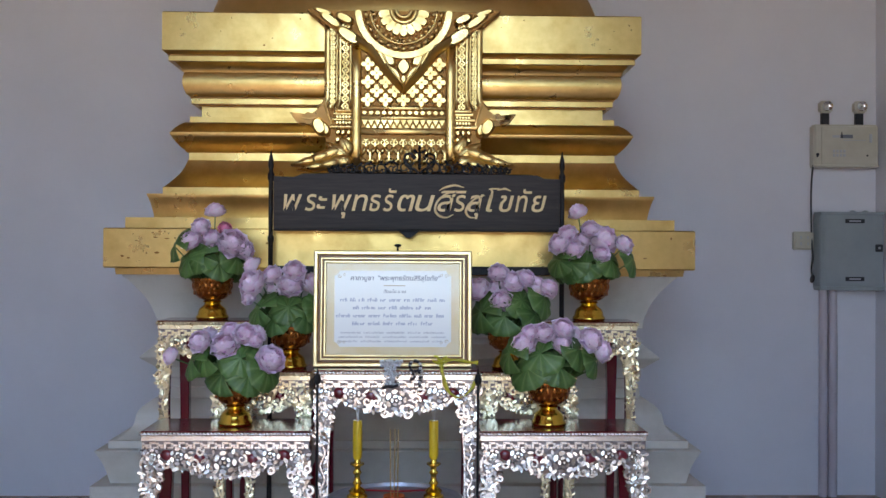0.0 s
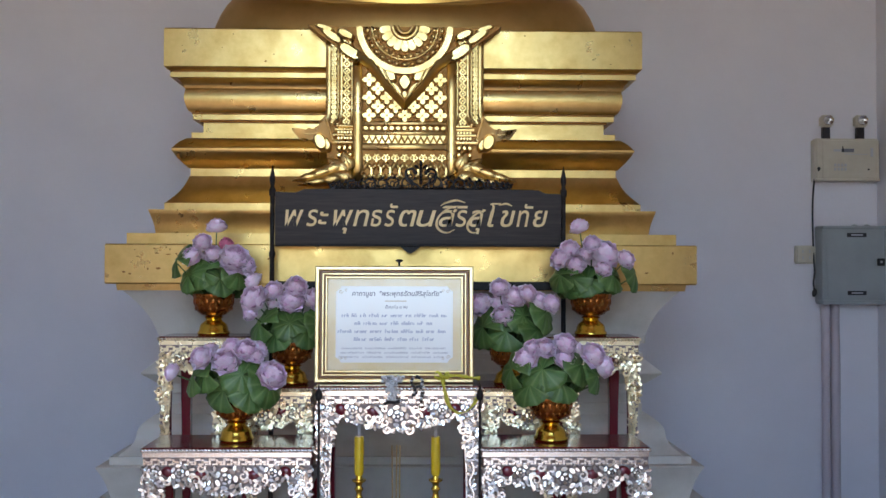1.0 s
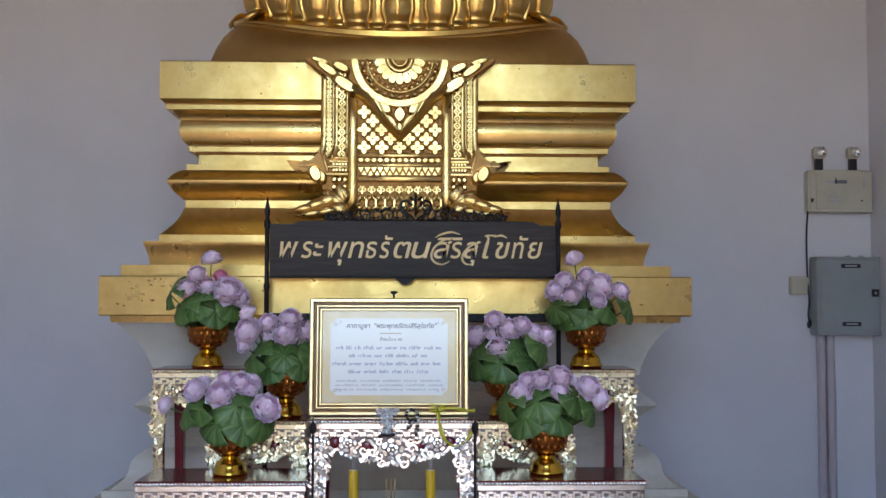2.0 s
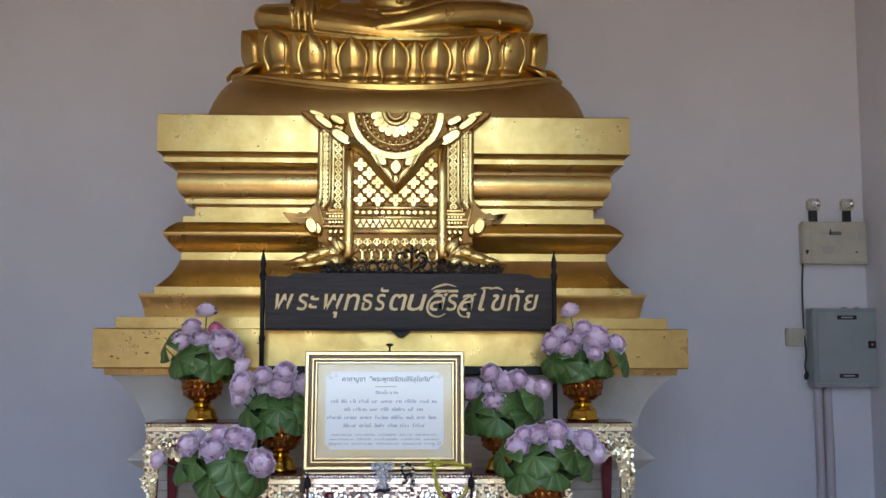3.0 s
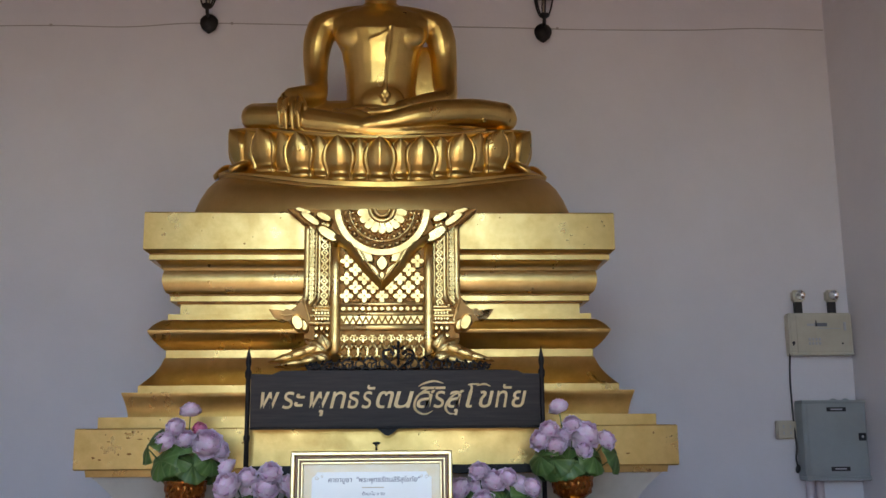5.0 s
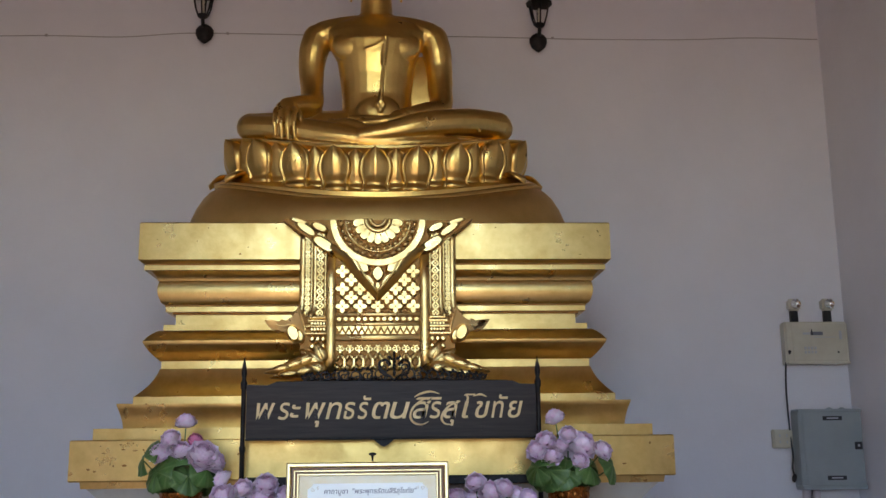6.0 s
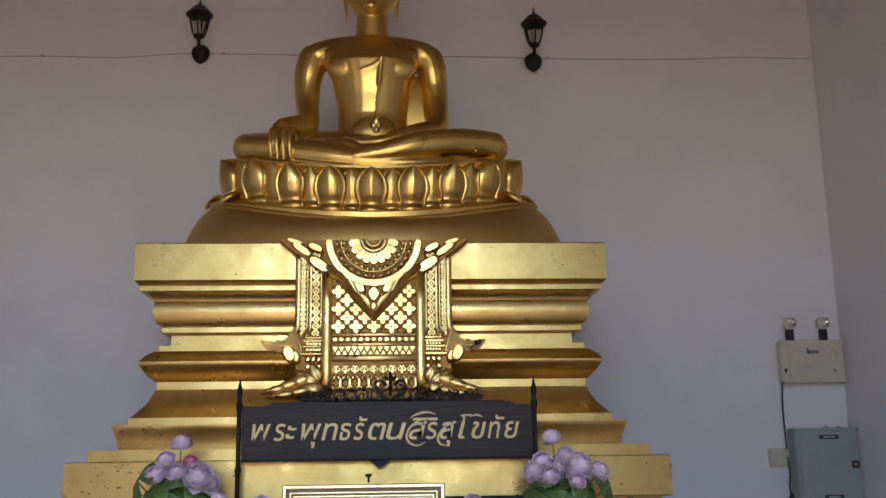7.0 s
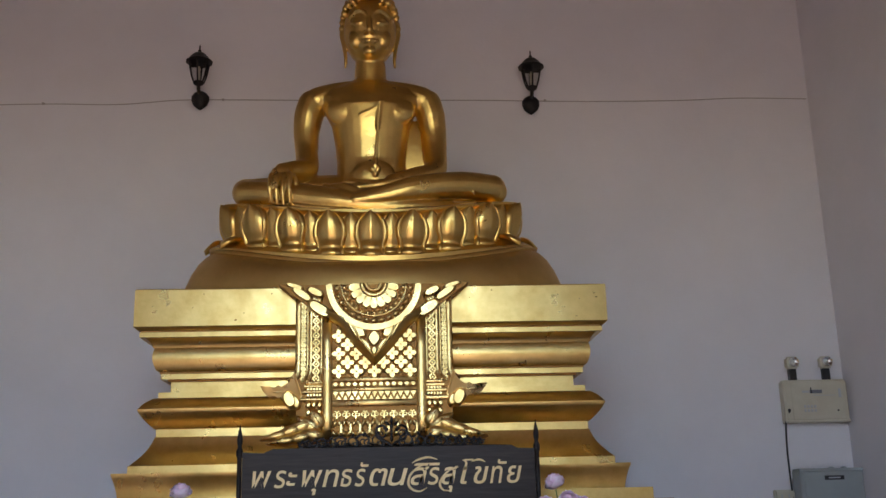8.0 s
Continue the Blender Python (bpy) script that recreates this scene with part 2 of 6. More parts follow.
bm = bmesh.new()
rings_to_mesh(bm, [oval(0.94, 2.372), oval(0.937, 2.42), oval(0.922, 2.49, droop=0.03), oval(0.893, 2.56, droop=0.07), oval(0.860, 2.615, droop=0.11), oval(0.826, 2.65, droop=0.15), oval(0.802, 2.666, droop=0.168), oval(0.806, 2.669, droop=0.170), oval(0.806, 2.680, droop=0.174), oval(0.798, 2.685, droop=0.174), oval(0.60, 2.696, droop=0.15)])
cushion = part("cushion", bm, GOLD_DULL, pedestal, "smooth oval gold cushion below the lotus seat", smooth=50)
cushion.matrix_parent_inverse = pedestal.matrix_basis.inverted()


def nick(x, z, y, w, h):
    """A chip in the gold leaf where the dark ground shows."""
    bm = bmesh.new()
    rg = random.Random(int(x * 1000 + z * 77))
    n = 9
    ring = [(x + w * math.cos(a) * rg.uniform(0.6, 1.2), z + h * math.sin(a) * rg.uniform(0.6, 1.2)) for a in (2 * math.pi * i / n for i in range(n))]
    ob = part("chipped_spot", extrude_outline(bm, ring, y - 0.0012, y + 0.002), GOLD_DEEP, pedestal)
    ob.matrix_parent_inverse = pedestal.matrix_basis.inverted()


rng = random.Random(17)
SLAB_Y = PC[1] - (1.187 * K - TOP_HW + TOP_HD)
for i in range(14):
    nick(AX - rng.uniform(0.92, 1.26), rng.uniform(1.48, 1.62), SLAB_Y, rng.uniform(0.003, 0.012), rng.uniform(0.002, 0.006))
for x, z, w, h in ((0.845, 1.585, 0.007, 0.007), (-0.60, 1.57, 0.008, 0.006), (0.17, 1.60, 0.003, 0.006), (1.1, 1.51, 0.010, 0.004), (1.22, 1.60, 0.004, 0.006)):
    nick(AX + x, z, SLAB_Y, w, h)
for i in range(10):
    nick(AX + rng.choice((-1, 1)) * rng.uniform(0.45, 1.1), rng.uniform(2.49, 2.63), PC[1] - TOP_HD, rng.uniform(0.002, 0.006), rng.uniform(0.002, 0.005))


def into(ob, parent):
    """Parents a piece that was built in world coordinates."""
    ob.parent = parent
    ob.matrix_parent_inverse = parent.matrix_basis.inverted()
    return ob


UNIT = {}


def blob(bm, c, rx, ry, rz, turn=0.0, u=7, v=4, m=None):
    """A small rounded lump; turn is in the xz plane."""
    if (u, v) not in UNIT:
        pts = [(0.0, 0.0, -1.0)]
        for j in range(1, v):
            p = math.pi * j / v - math.pi / 2
            pts += [(math.cos(p) * math.cos(2 * math.pi * i / u), math.cos(p) * math.sin(2 * math.pi * i / u), math.sin(p)) for i in range(u)]
        pts.append((0.0, 0.0, 1.0))
        fs = [(0, 1 + (i + 1) % u, 1 + i) for i in range(u)]
        for j in range(v - 2):
            o = 1 + j * u
            fs += [(o + i, o + (i + 1) % u, o + u + (i + 1) % u, o + u + i) for i in range(u)]
        o = 1 + (v - 2) * u
        fs += [(o + i, o + (i + 1) % u, len(pts) - 1) for i in range(u)]
        UNIT[(u, v)] = pts, fs
    pts, fs = UNIT[(u, v)]
    mm = (m or Matrix.Translation(c) @ Matrix.Rotation(turn, 4, "Y")) @ Matrix.Diagonal((rx, ry, rz, 1))
    vs = [bm.verts.new(mm @ Vector(p)) for p in pts]
    for f in fs:
        bm.faces.new([vs[i] for i in f])
    return bm


def tablet(bm, c, rx, rz, turn, y0, y1, n=12, power=1.0, inset=0.8, lean=(0.0, 0.0)):
    """A flat-faced raised oval in the xz plane with a sloping edge, front at y0; lean tilts its face."""
    ca, sa = math.cos(turn), math.sin(turn)
    rings = []
    for k, y in ((inset, y0), (1.0, y0 + (y1 - y0) * 0.4), (1.0, y1)):
        r = []
        for i in range(n):
            a = 2 * math.pi * i / n
            x, z = rx * k * math.copysign(abs(math.cos(a)) ** power, math.cos(a)), rz * k * math.copysign(abs(math.sin(a)) ** power, math.sin(a))
            r.append((c[0] + x * ca - z * sa, y + (lean[0] * x + lean[1] * z) * (y == y0), c[1] + x * sa + z * ca))
        rings.append(r)
    return rings_to_mesh(bm, rings)


def pad(bm, c, rx, rz, turn, y0, y1, tip=0.0, n=14):
    """A domed leaf in the xz plane, drawn out to a point at its end by tip."""
    ca, sa = math.cos(turn), math.sin(turn)
    rings = []
    for k, f in ((0.15, 0.0), (0.62, 0.025), (0.84, 0.13), (0.96, 0.45), (1.0, 1.0)):
        r = []
        for i in range(n):
            a = 2 * math.pi * i / n
            w = math.cos(a)
            x, z = rx * k * (w + tip * max(0.0, w) ** 6), rz * k * math.sin(a) * (1 - 0.35 * tip * max(0.0, w))
            r.append((c[0] + x * ca - z * sa, y0 + (y1 - y0) * f, c[1] + x * sa + z * ca))
        rings.append(r)
    return rings_to_mesh(bm, rings)


def scroll(bm, cx, cz, r, y, turns=1.4, start=0.0, hand=1, thick=0.004, n=6):
    """A spiral tendril in the xz plane that grows thin to its eye."""
    N = int(12 * turns) + 2
    pts, rad = [], []
    for i in range(N):
        t = i / (N - 1)
        a = start + hand * 2 * math.pi * turns * t
        rr = r * (1 - 0.82 * t)
        pts.append((cx + rr * math.cos(a), y, cz + rr * math.sin(a)))
        rad.append(thick * (1 - 0.45 * t))
    return tube(bm, pts, rad, n, up=(0, 1, 0))


def curl(bm, cx, cz, r, y, start, hand, width):
    """A flat ribbon tendril that rolls up, embossed in the xz plane."""
    N = 12
    prev = None
    for i in range(N):
        t = i / (N - 1)
        a = start + hand * 6.8 * t
        rr, w = r * (1 - 0.72 * t), width * (1 - 0.5 * t)
        c, d = (cx + rr * math.cos(a), cz + rr * math.sin(a)), (math.cos(a), math.sin(a))
        sec = [bm.verts.new((c[0] + d[0] * w * q, yy, c[1] + d[1] * w * q)) for q, yy in ((-1, y + 0.006), (-0.62, y - 0.003), (0.62, y - 0.003), (1, y + 0.006))]
        if prev:
            for q in range(3):
                bm.faces.new((prev[q], prev[q + 1], sec[q + 1], sec[q]))
        prev = sec
    return bm


def rosette(bm, cx, cz, r, y, petals=7):
    """A round embossed flower in the xz plane, its petals flat to the front."""
    for i in range(petals):
        a = 2 * math.pi * i / petals
        tablet(bm, (cx + r * 1.0 * math.cos(a), cz + r * 1.0 * math.sin(a)), r * 0.29, r * 0.44, a, y - 0.005, y + 0.006, 10, inset=0.84, lean=(0.14 * math.cos(i * 2.4), 0.12 * math.sin(i * 1.7)))
    for i in range(5):
        a = 2 * math.pi * (i + 0.5) / 5
        tablet(bm, (cx + r * 0.48 * math.cos(a), cz + r * 0.48 * math.sin(a)), r * 0.20, r * 0.30, a, y - 0.010, y + 0.004, 10, inset=0.82, lean=(0.10, 0.10 * math.cos(i * 2.0)))
    tablet(bm, (cx, cz), r * 0.20, r * 0.20, 0.0, y - 0.014, y, 10, inset=0.6)


def vine(bm, line, y, sway, step, rg):
    """A winding flat stem along a line of (x, z) with a leaf pair at each bend."""
    n = len(line)
    prev = None
    for i, (x, z) in enumerate(line):
        cx = x + sway * math.sin(i * step)
        sec = [bm.verts.new((cx + q, yy, z)) for q, yy in ((-0.0055, y + 0.006), (-0.0034, y - 0.004), (0.0034, y - 0.004), (0.0055, y + 0.006))]
        if prev:
            for q in range(3):
                bm.faces.new((prev[q], prev[q + 1], sec[q + 1], sec[q]))
        prev = sec
        side = -1 if math.sin(i * step) > 0 else 1
        tablet(bm, (cx + side * 0.014, z), 0.0125, 0.0070, side * rg.uniform(0.5, 0.9), y - 0.006, y + 0.006, 9, inset=0.78, lean=(rg.gauss(0, 0.12), rg.gauss(0, 0.12)))
        if i % 2:
            tablet(bm, (cx - side * 0.011, z), 0.0085, 0.0055, -side * 0.8, y - 0.004, y + 0.006, 8, inset=0.78, lean=(rg.gauss(0, 0.12), rg.gauss(0, 0.12)))


# ---- more materials ----
SILVER = material("embossed_silver", (0.97, 0.935, 0.85), 0.24, 1.0, (0.84, 0.82, 0.79), 30, 5, (0.45, 0.8), 0.2, 220, 0.28)
SILVER_WARM = material("embossed_warm_silver", (0.93, 0.83, 0.56), 0.24, 1.0, (0.78, 0.66, 0.40), 18, 5, (0.4, 0.7), 0.3, 220, 0.4)
SILVER_DARK = material("dark_silver_backing", (0.27, 0.235, 0.225), 0.40, 1.0, (0.12, 0.085, 0.08), 40, 5, (0.35, 0.7), 0.4, 160)
RED_LACQUER = material("red_lacquer", (0.20, 0.012, 0.024), 0.16, 0, (0.14, 0.009, 0.018), 8, 5, (0.3, 0.7), 0.05, 60, 0.24, coat=0.5)
RED_GLASS = material("red_mosaic", (0.22, 0.02, 0.03), 0.2, 0, (0.12, 0.012, 0.02), 40, 3, coat=0.4)
BLACK_WOOD = material("black_stained_wood", (0.024, 0.018, 0.016), 0.42, 0, (0.050, 0.038, 0.033), 9, 7, (0.35, 0.7), 0.2, 40, 0.5, streak=(0.6, 3, 9))
IRON = material("black_iron", (0.012, 0.010, 0.010), 0.45, 0.0, (0.026, 0.023, 0.022), 30, 5, bump=0.15, bump_scale=90)
for m in (BLACK_WOOD, IRON):
    for nd in m.node_tree.nodes:
        if nd.type == "BSDF_PRINCIPLED":
            nd.inputs["Specular IOR Level"].default_value = 0.22
GOLD_PAINT = material("pale_gold_paint", (0.78, 0.58, 0.30), 0.45, 0.25, (0.62, 0.44, 0.20), 20, 5, (0.3, 0.75))
LEAF = material("artificial_leaf", (0.105, 0.22, 0.05), 0.45, 0, (0.06, 0.14, 0.035), 3, 5, (0.3, 0.7), 0.3, 12, vary=0.3)


def fan_veins(m, count, pale):
    """Lets pale veins run out from the stalk of a leaf whose stalk is at its origin."""
    nt = m.node_tree
    bsdf = nt.nodes["Principled BSDF"]
    tc = nt.nodes.new("ShaderNodeTexCoord")
    xyz = nt.nodes.new("ShaderNodeSeparateXYZ")
    nt.links.new(tc.outputs["Object"], xyz.inputs[0])
    last = None
    for op, second in (("ARCTAN2", None), ("MULTIPLY", count), ("COSINE", None), ("ABSOLUTE", None), ("POWER", 14.0), ("MULTIPLY", 0.5)):
        n = nt.nodes.new("ShaderNodeMath")
        n.operation = op
        if last is None:
            nt.links.new(xyz.outputs[1], n.inputs[0]), nt.links.new(xyz.outputs[0], n.inputs[1])
        else:
            nt.links.new(last, n.inputs[0])
            if second is not None:
                n.inputs[1].default_value = second
        last = n.outputs[0]
    mix = nt.nodes.new("ShaderNodeMix")
    mix.data_type = "RGBA"
    nt.links.new(last, mix.inputs[0])
    nt.links.new(bsdf.inputs["Base Color"].links[0].from_socket, mix.inputs[6])
    mix.inputs[7].default_value = (*pale, 1)
    nt.links.new(mix.outputs[2], bsdf.inputs["Base Color"])


fan_veins(LEAF, 4.5, (0.24, 0.36, 0.13))
PETAL = material("pink_lilac_petal", (0.95, 0.48, 0.79), 0.6, 0, (0.99, 0.76, 0.92), 0.9, 3, (0.35, 0.65), 0.15, 120, vary=0.12)


def pale_tips(m, tip, start, end):
    """Lets the petals of a flower, centred on its origin, turn paler towards their tips."""
    nt = m.node_tree
    bsdf = nt.nodes["Principled BSDF"]
    tc = nt.nodes.new("ShaderNodeTexCoord")
    ln = nt.nodes.new("ShaderNodeVectorMath")
    ln.operation = "LENGTH"
    nt.links.new(tc.outputs["Object"], ln.inputs[0])
    mr = nt.nodes.new("ShaderNodeMapRange")
    mr.inputs[1].default_value, mr.inputs[2].default_value = start, end
    nt.links.new(ln.outputs["Value"], mr.inputs[0])
    mix = nt.nodes.new("ShaderNodeMix")
    mix.data_type = "RGBA"
    nt.links.new(mr.outputs[0], mix.inputs[0])
    nt.links.new(bsdf.inputs["Base Color"].links[0].from_socket, mix.inputs[6])
    mix.inputs[7].default_value = (*tip, 1)
    nt.links.new(mix.outputs[2], bsdf.inputs["Base Color"])


pale_tips(PETAL, (1.0, 0.90, 0.98), 0.48, 1.0)
PETAL_HOT = material("hot_pink_petal", (0.95, 0.24, 0.46), 0.65, 0, (0.98, 0.42, 0.60), 28, 4, (0.3, 0.7), 0.15, 120, vary=0.1)
STEM = material("green_stem", (0.06, 0.13, 0.03), 0.6, 0, (0.04, 0.09, 0.02), 20)
AMBER = material("amber_gilt_bowl", (0.50, 0.17, 0.03), 0.22, 0.85, (0.28, 0.07, 0.015), 35, 5, (0.35, 0.7), 0.3, 90, 0.35)
BRASS = material("bright_gilt_brass", (0.85, 0.58, 0.10), 0.2, 1.0, (0.75, 0.47, 0.06), 15, 5, (0.35, 0.7), 0.1, 60)
PAPER = material("printed_paper", (0.93, 0.97, 0.93), 0.4, 0, (0.90, 0.945, 0.90), 4, 4, coat=1.0)
PAPER_EDGE = material("cream_print_border", (0.88, 0.70, 0.34), 0.5, 0, (0.90, 0.80, 0.54), 9, 5, (0.3, 0.7), coat=1.0)
INK = material("grey_ink", (0.16, 0.17, 0.20), 0.6)
INK_GOLD = material("faded_gold_ink", (0.50, 0.40, 0.22), 0.6)
FRAME_RED = material("brown_frame_band", (0.20, 0.085, 0.028), 0.3, 0, (0.28, 0.13, 0.04), 20, 5, (0.3, 0.7))
FRAME_GOLD = material("gilt_frame", (0.89, 0.72, 0.40), 0.30, 0.8, (0.74, 0.55, 0.25), 14, 6, (0.35, 0.7), 0.2, 90)
WAX = material("yellow_wax", (0.72, 0.50, 0.02), 0.4, 0, (0.62, 0.40, 0.01), 20, 5, (0.3, 0.7), 0.1, 50)
WHITE_STRING = material("white_string", (0.8, 0.8, 0.78), 0.7)
JOSS = material("incense_stick", (0.40, 0.25, 0.08), 0.7)
ORANGE = material("orange_glaze", (0.70, 0.14, 0.02), 0.3, 0, (0.5, 0.08, 0.01), 12)
TRAY = material("grey_tin", (0.50, 0.51, 0.55), 0.4, 0.7, (0.38, 0.39, 0.43), 9, 6, (0.3, 0.7), 0.2, 60)
CREAM_PLASTIC = material("aged_cream_plastic", (0.60, 0.57, 0.46), 0.45, 0, (0.52, 0.48, 0.37), 6, 6, (0.35, 0.7), 0.08, 90)
GREY_STEEL = material("grey_enamelled_steel", (0.34, 0.38, 0.38), 0.42, 0, (0.29, 0.33, 0.33), 5, 6, (0.3, 0.7), 0.1, 60)
BLACK_PLASTIC = material("black_plastic", (0.02, 0.02, 0.022), 0.4)
PVC = material("pale_pvc_pipe", (0.60, 0.53, 0.56), 0.4, 0, (0.54, 0.47, 0.50), 3, 5, (0.3, 0.7))
CHROME = material("reflector_chrome", (0.8, 0.8, 0.8), 0.12, 1.0)
CABLE = material("grey_cable", (0.36, 0.34, 0.33), 0.6)
YELLOW_RIBBON = material("yellow_ribbon", (0.62, 0.56, 0.05), 0.4, 0, (0.5, 0.46, 0.03), 12)
JASMINE = material("white_garland", (0.75, 0.76, 0.76), 0.6, 0, (0.5, 0.52, 0.52), 60, 3)
GLASS = bpy.data.materials.new("lantern_glass")
GLASS.use_nodes = True
gb = GLASS.node_tree.nodes["Principled BSDF"]
gb.inputs["Transmission Weight"].default_value, gb.inputs["Roughness"].default_value, gb.inputs["IOR"].default_value = 1.0, 0.05, 1.04
gb.inputs["Base Color"].default_value = (0.92, 0.91, 0.88, 1)

# ---- lotus seat of the image ----
LOTUS_D = 0.50        # depth over width


def seat_point(hw, a, z, droop=0.13):
    f = max(0.0, -math.sin(a))
    return Vector((AX - 0.014 + hw * K * math.cos(a), PC[1] + hw * K * LOTUS_D * math.sin(a), (z - droop * f * f) * K))


def oval_d(hw, z, droop, n=80):
    return [seat_point(hw, 2 * math.pi * i / n, z, droop) for i in range(n)]


lotus = thing("lotus_seat", (AX, PC[1], 2.70 * K), "gold lotus seat of two rows of pointed petals", "lotus seat")
bm = bmesh.new()
rings_to_mesh(bm, [oval_d(0.79, 2.66, 0.13), oval_d(0.80, 2.695, 0.13), oval_d(0.77, 2.71, 0.13), oval_d(0.70, 2.74, 0.13), oval_d(0.70, 2.88, 0.125), oval_d(0.752, 2.905, 0.124), oval_d(0.752, 2.914, 0.121), oval_d(0.66, 2.92, 0.11), oval_d(0.30, 2.93, 0.0)])
into(part("seat_core", bm, GOLD_STATUE, None, smooth=40), lotus)


def arc_angles(n, hw, d):
    """n angles round the oval at even steps of its length, the first at the front."""
    fine = [2 * math.pi * i / 2000 - math.pi / 2 for i in range(2001)]
    s = [0.0]
    for a, b in zip(fine, fine[1:]):
        s.append(s[-1] + math.hypot(hw * (math.cos(b) - math.cos(a)), hw * d * (math.sin(b) - math.sin(a))))
    out, j = [], 0
    for i in range(n):
        while s[j] < s[-1] * i / n:
            j += 1
        out.append(fine[j])
    return out


def knots(t, table):
    """A smooth value at t through (t, value) knots."""
    n = len(table)

    def slope(i):
        a, b = table[max(i - 1, 0)], table[min(i + 1, n - 1)]
        return (b[1] - a[1]) / (b[0] - a[0])

    for i in range(n - 1):
        (ta, va), (tb, vb) = table[i], table[i + 1]
        if t <= tb:
            h = tb - ta
            u = (t - ta) / h
            return (2 * u ** 3 - 3 * u * u + 1) * va + (u ** 3 - 2 * u * u + u) * h * slope(i) + (3 * u * u - 2 * u ** 3) * vb + (u ** 3 - u * u) * h * slope(i + 1)
    return table[-1][1]


URN = ((0, 0.40), (0.05, 0.70), (0.13, 0.87), (0.21, 0.86), (0.29, 0.75), (0.38, 0.82), (0.50, 0.96), (0.60, 1.0), (0.70, 0.97), (0.80, 0.85), (0.88, 0.68), (0.94, 0.46), (0.98, 0.22), (1, 0.02))
BELLY = ((0, 0.0), (0.10, 0.55), (0.19, 0.74), (0.29, 0.54), (0.45, 0.80), (0.62, 0.95), (0.80, 1.01), (1, 1.0))


def petal(hw, a, z0, z1, width, belly, rim=0.008, droop=0.13):
    """One urn-shaped lotus petal standing on the oval at the angle a: a round lower lobe, a waist, a pointed upper lobe with a raised rim."""
    tang = Vector((-math.sin(a), LOTUS_D * math.cos(a), 0)).normalized()
    out = Vector((LOTUS_D * math.cos(a), math.sin(a), 0)).normalized()
    base = seat_point(hw, a, 0, droop)
    bm = bmesh.new()
    rows, cols = 26, 20
    grid, back = [], []
    for r in range(rows + 1):
        t = r / rows
        w = width * knots(t, URN)
        depth = belly * knots(t, BELLY)
        row, brow = [], []
        for c in range(cols + 1):
            u = 2 * c / cols - 1
            edge = rim * max(0.0, 1 - ((abs(u) - 0.89) / 0.13) ** 2) ** 0.6 + rim * 0.16 * max(0.0, 1 - abs(u) / 0.12) * (0.36 < t < 0.95)
            swell = 1 - 0.50 * u * u - 0.10 * u ** 4
            p = base + tang * (w * u * 0.5) + out * (depth * swell + edge) + Vector((0, 0, (z0 + (z1 - z0) * t) * K))
            row.append(bm.verts.new(p))
            brow.append(bm.verts.new(p - out * 0.05))
        grid.append(row), back.append(brow)
    for g, flip in ((grid, False), (back, True)):
        for r in range(rows):
            for c in range(cols):
                q = (g[r][c], g[r][c + 1], g[r + 1][c + 1], g[r + 1][c])
                bm.faces.new(q[::-1] if flip else q)
    for r in range(rows):
        for c in (0, cols):
            bm.faces.new((grid[r][c], grid[r + 1][c], back[r + 1][c], back[r][c]))
    for r in (0, rows):
        for c in range(cols):
            bm.faces.new((grid[r][c], back[r][c], back[r][c + 1], grid[r][c + 1]))
    return bm


def sepal(a):
    """A small downturned petal that lies on the cushion's shoulder and points outwards."""
    tang = Vector((-math.sin(a), LOTUS_D * math.cos(a), 0)).normalized()
    out = Vector((LOTUS_D * math.cos(a), math.sin(a), 0)).normalized()
    base = seat_point(0.73, a, 2.738)
    bm = bmesh.new()
    rings = []
    for k in range(9):
        t = k / 8
        w = 0.066 * knots(t, ((0, 0.7), (0.35, 1.0), (0.75, 0.62), (1, 0.03)))
        c = base + out * (0.105 * t) - Vector((0, 0, 0.058 * t ** 1.5 - 0.006 * math.sin(math.pi * t)))
        rings.append([c + tang * (w * math.cos(b)) + (Vector((0, 0, 1)) + out * 0.4) * (0.014 * math.sin(b)) for b in (2 * math.pi * i / 10 for i in range(10))])
    return rings_to_mesh(bm, rings)


NP = 18
for i, a in enumerate(arc_angles(2 * NP, 0.72, LOTUS_D)):
    if i % 2:
        into(part("inner_petal", petal(0.686, a, 2.675, 2.906, 0.145, 0.056, 0.010), GOLD_STATUE, None, smooth=60), lotus)
        if abs(math.cos(a)) > 0.86:
            into(part("sepal", sepal(a), GOLD_STATUE, None, smooth=60), lotus)
    else:
        into(part("petal", petal(0.686, a, 2.662, 2.908, 0.184, 0.090, 0.019), GOLD_STATUE, None, smooth=60), lotus)


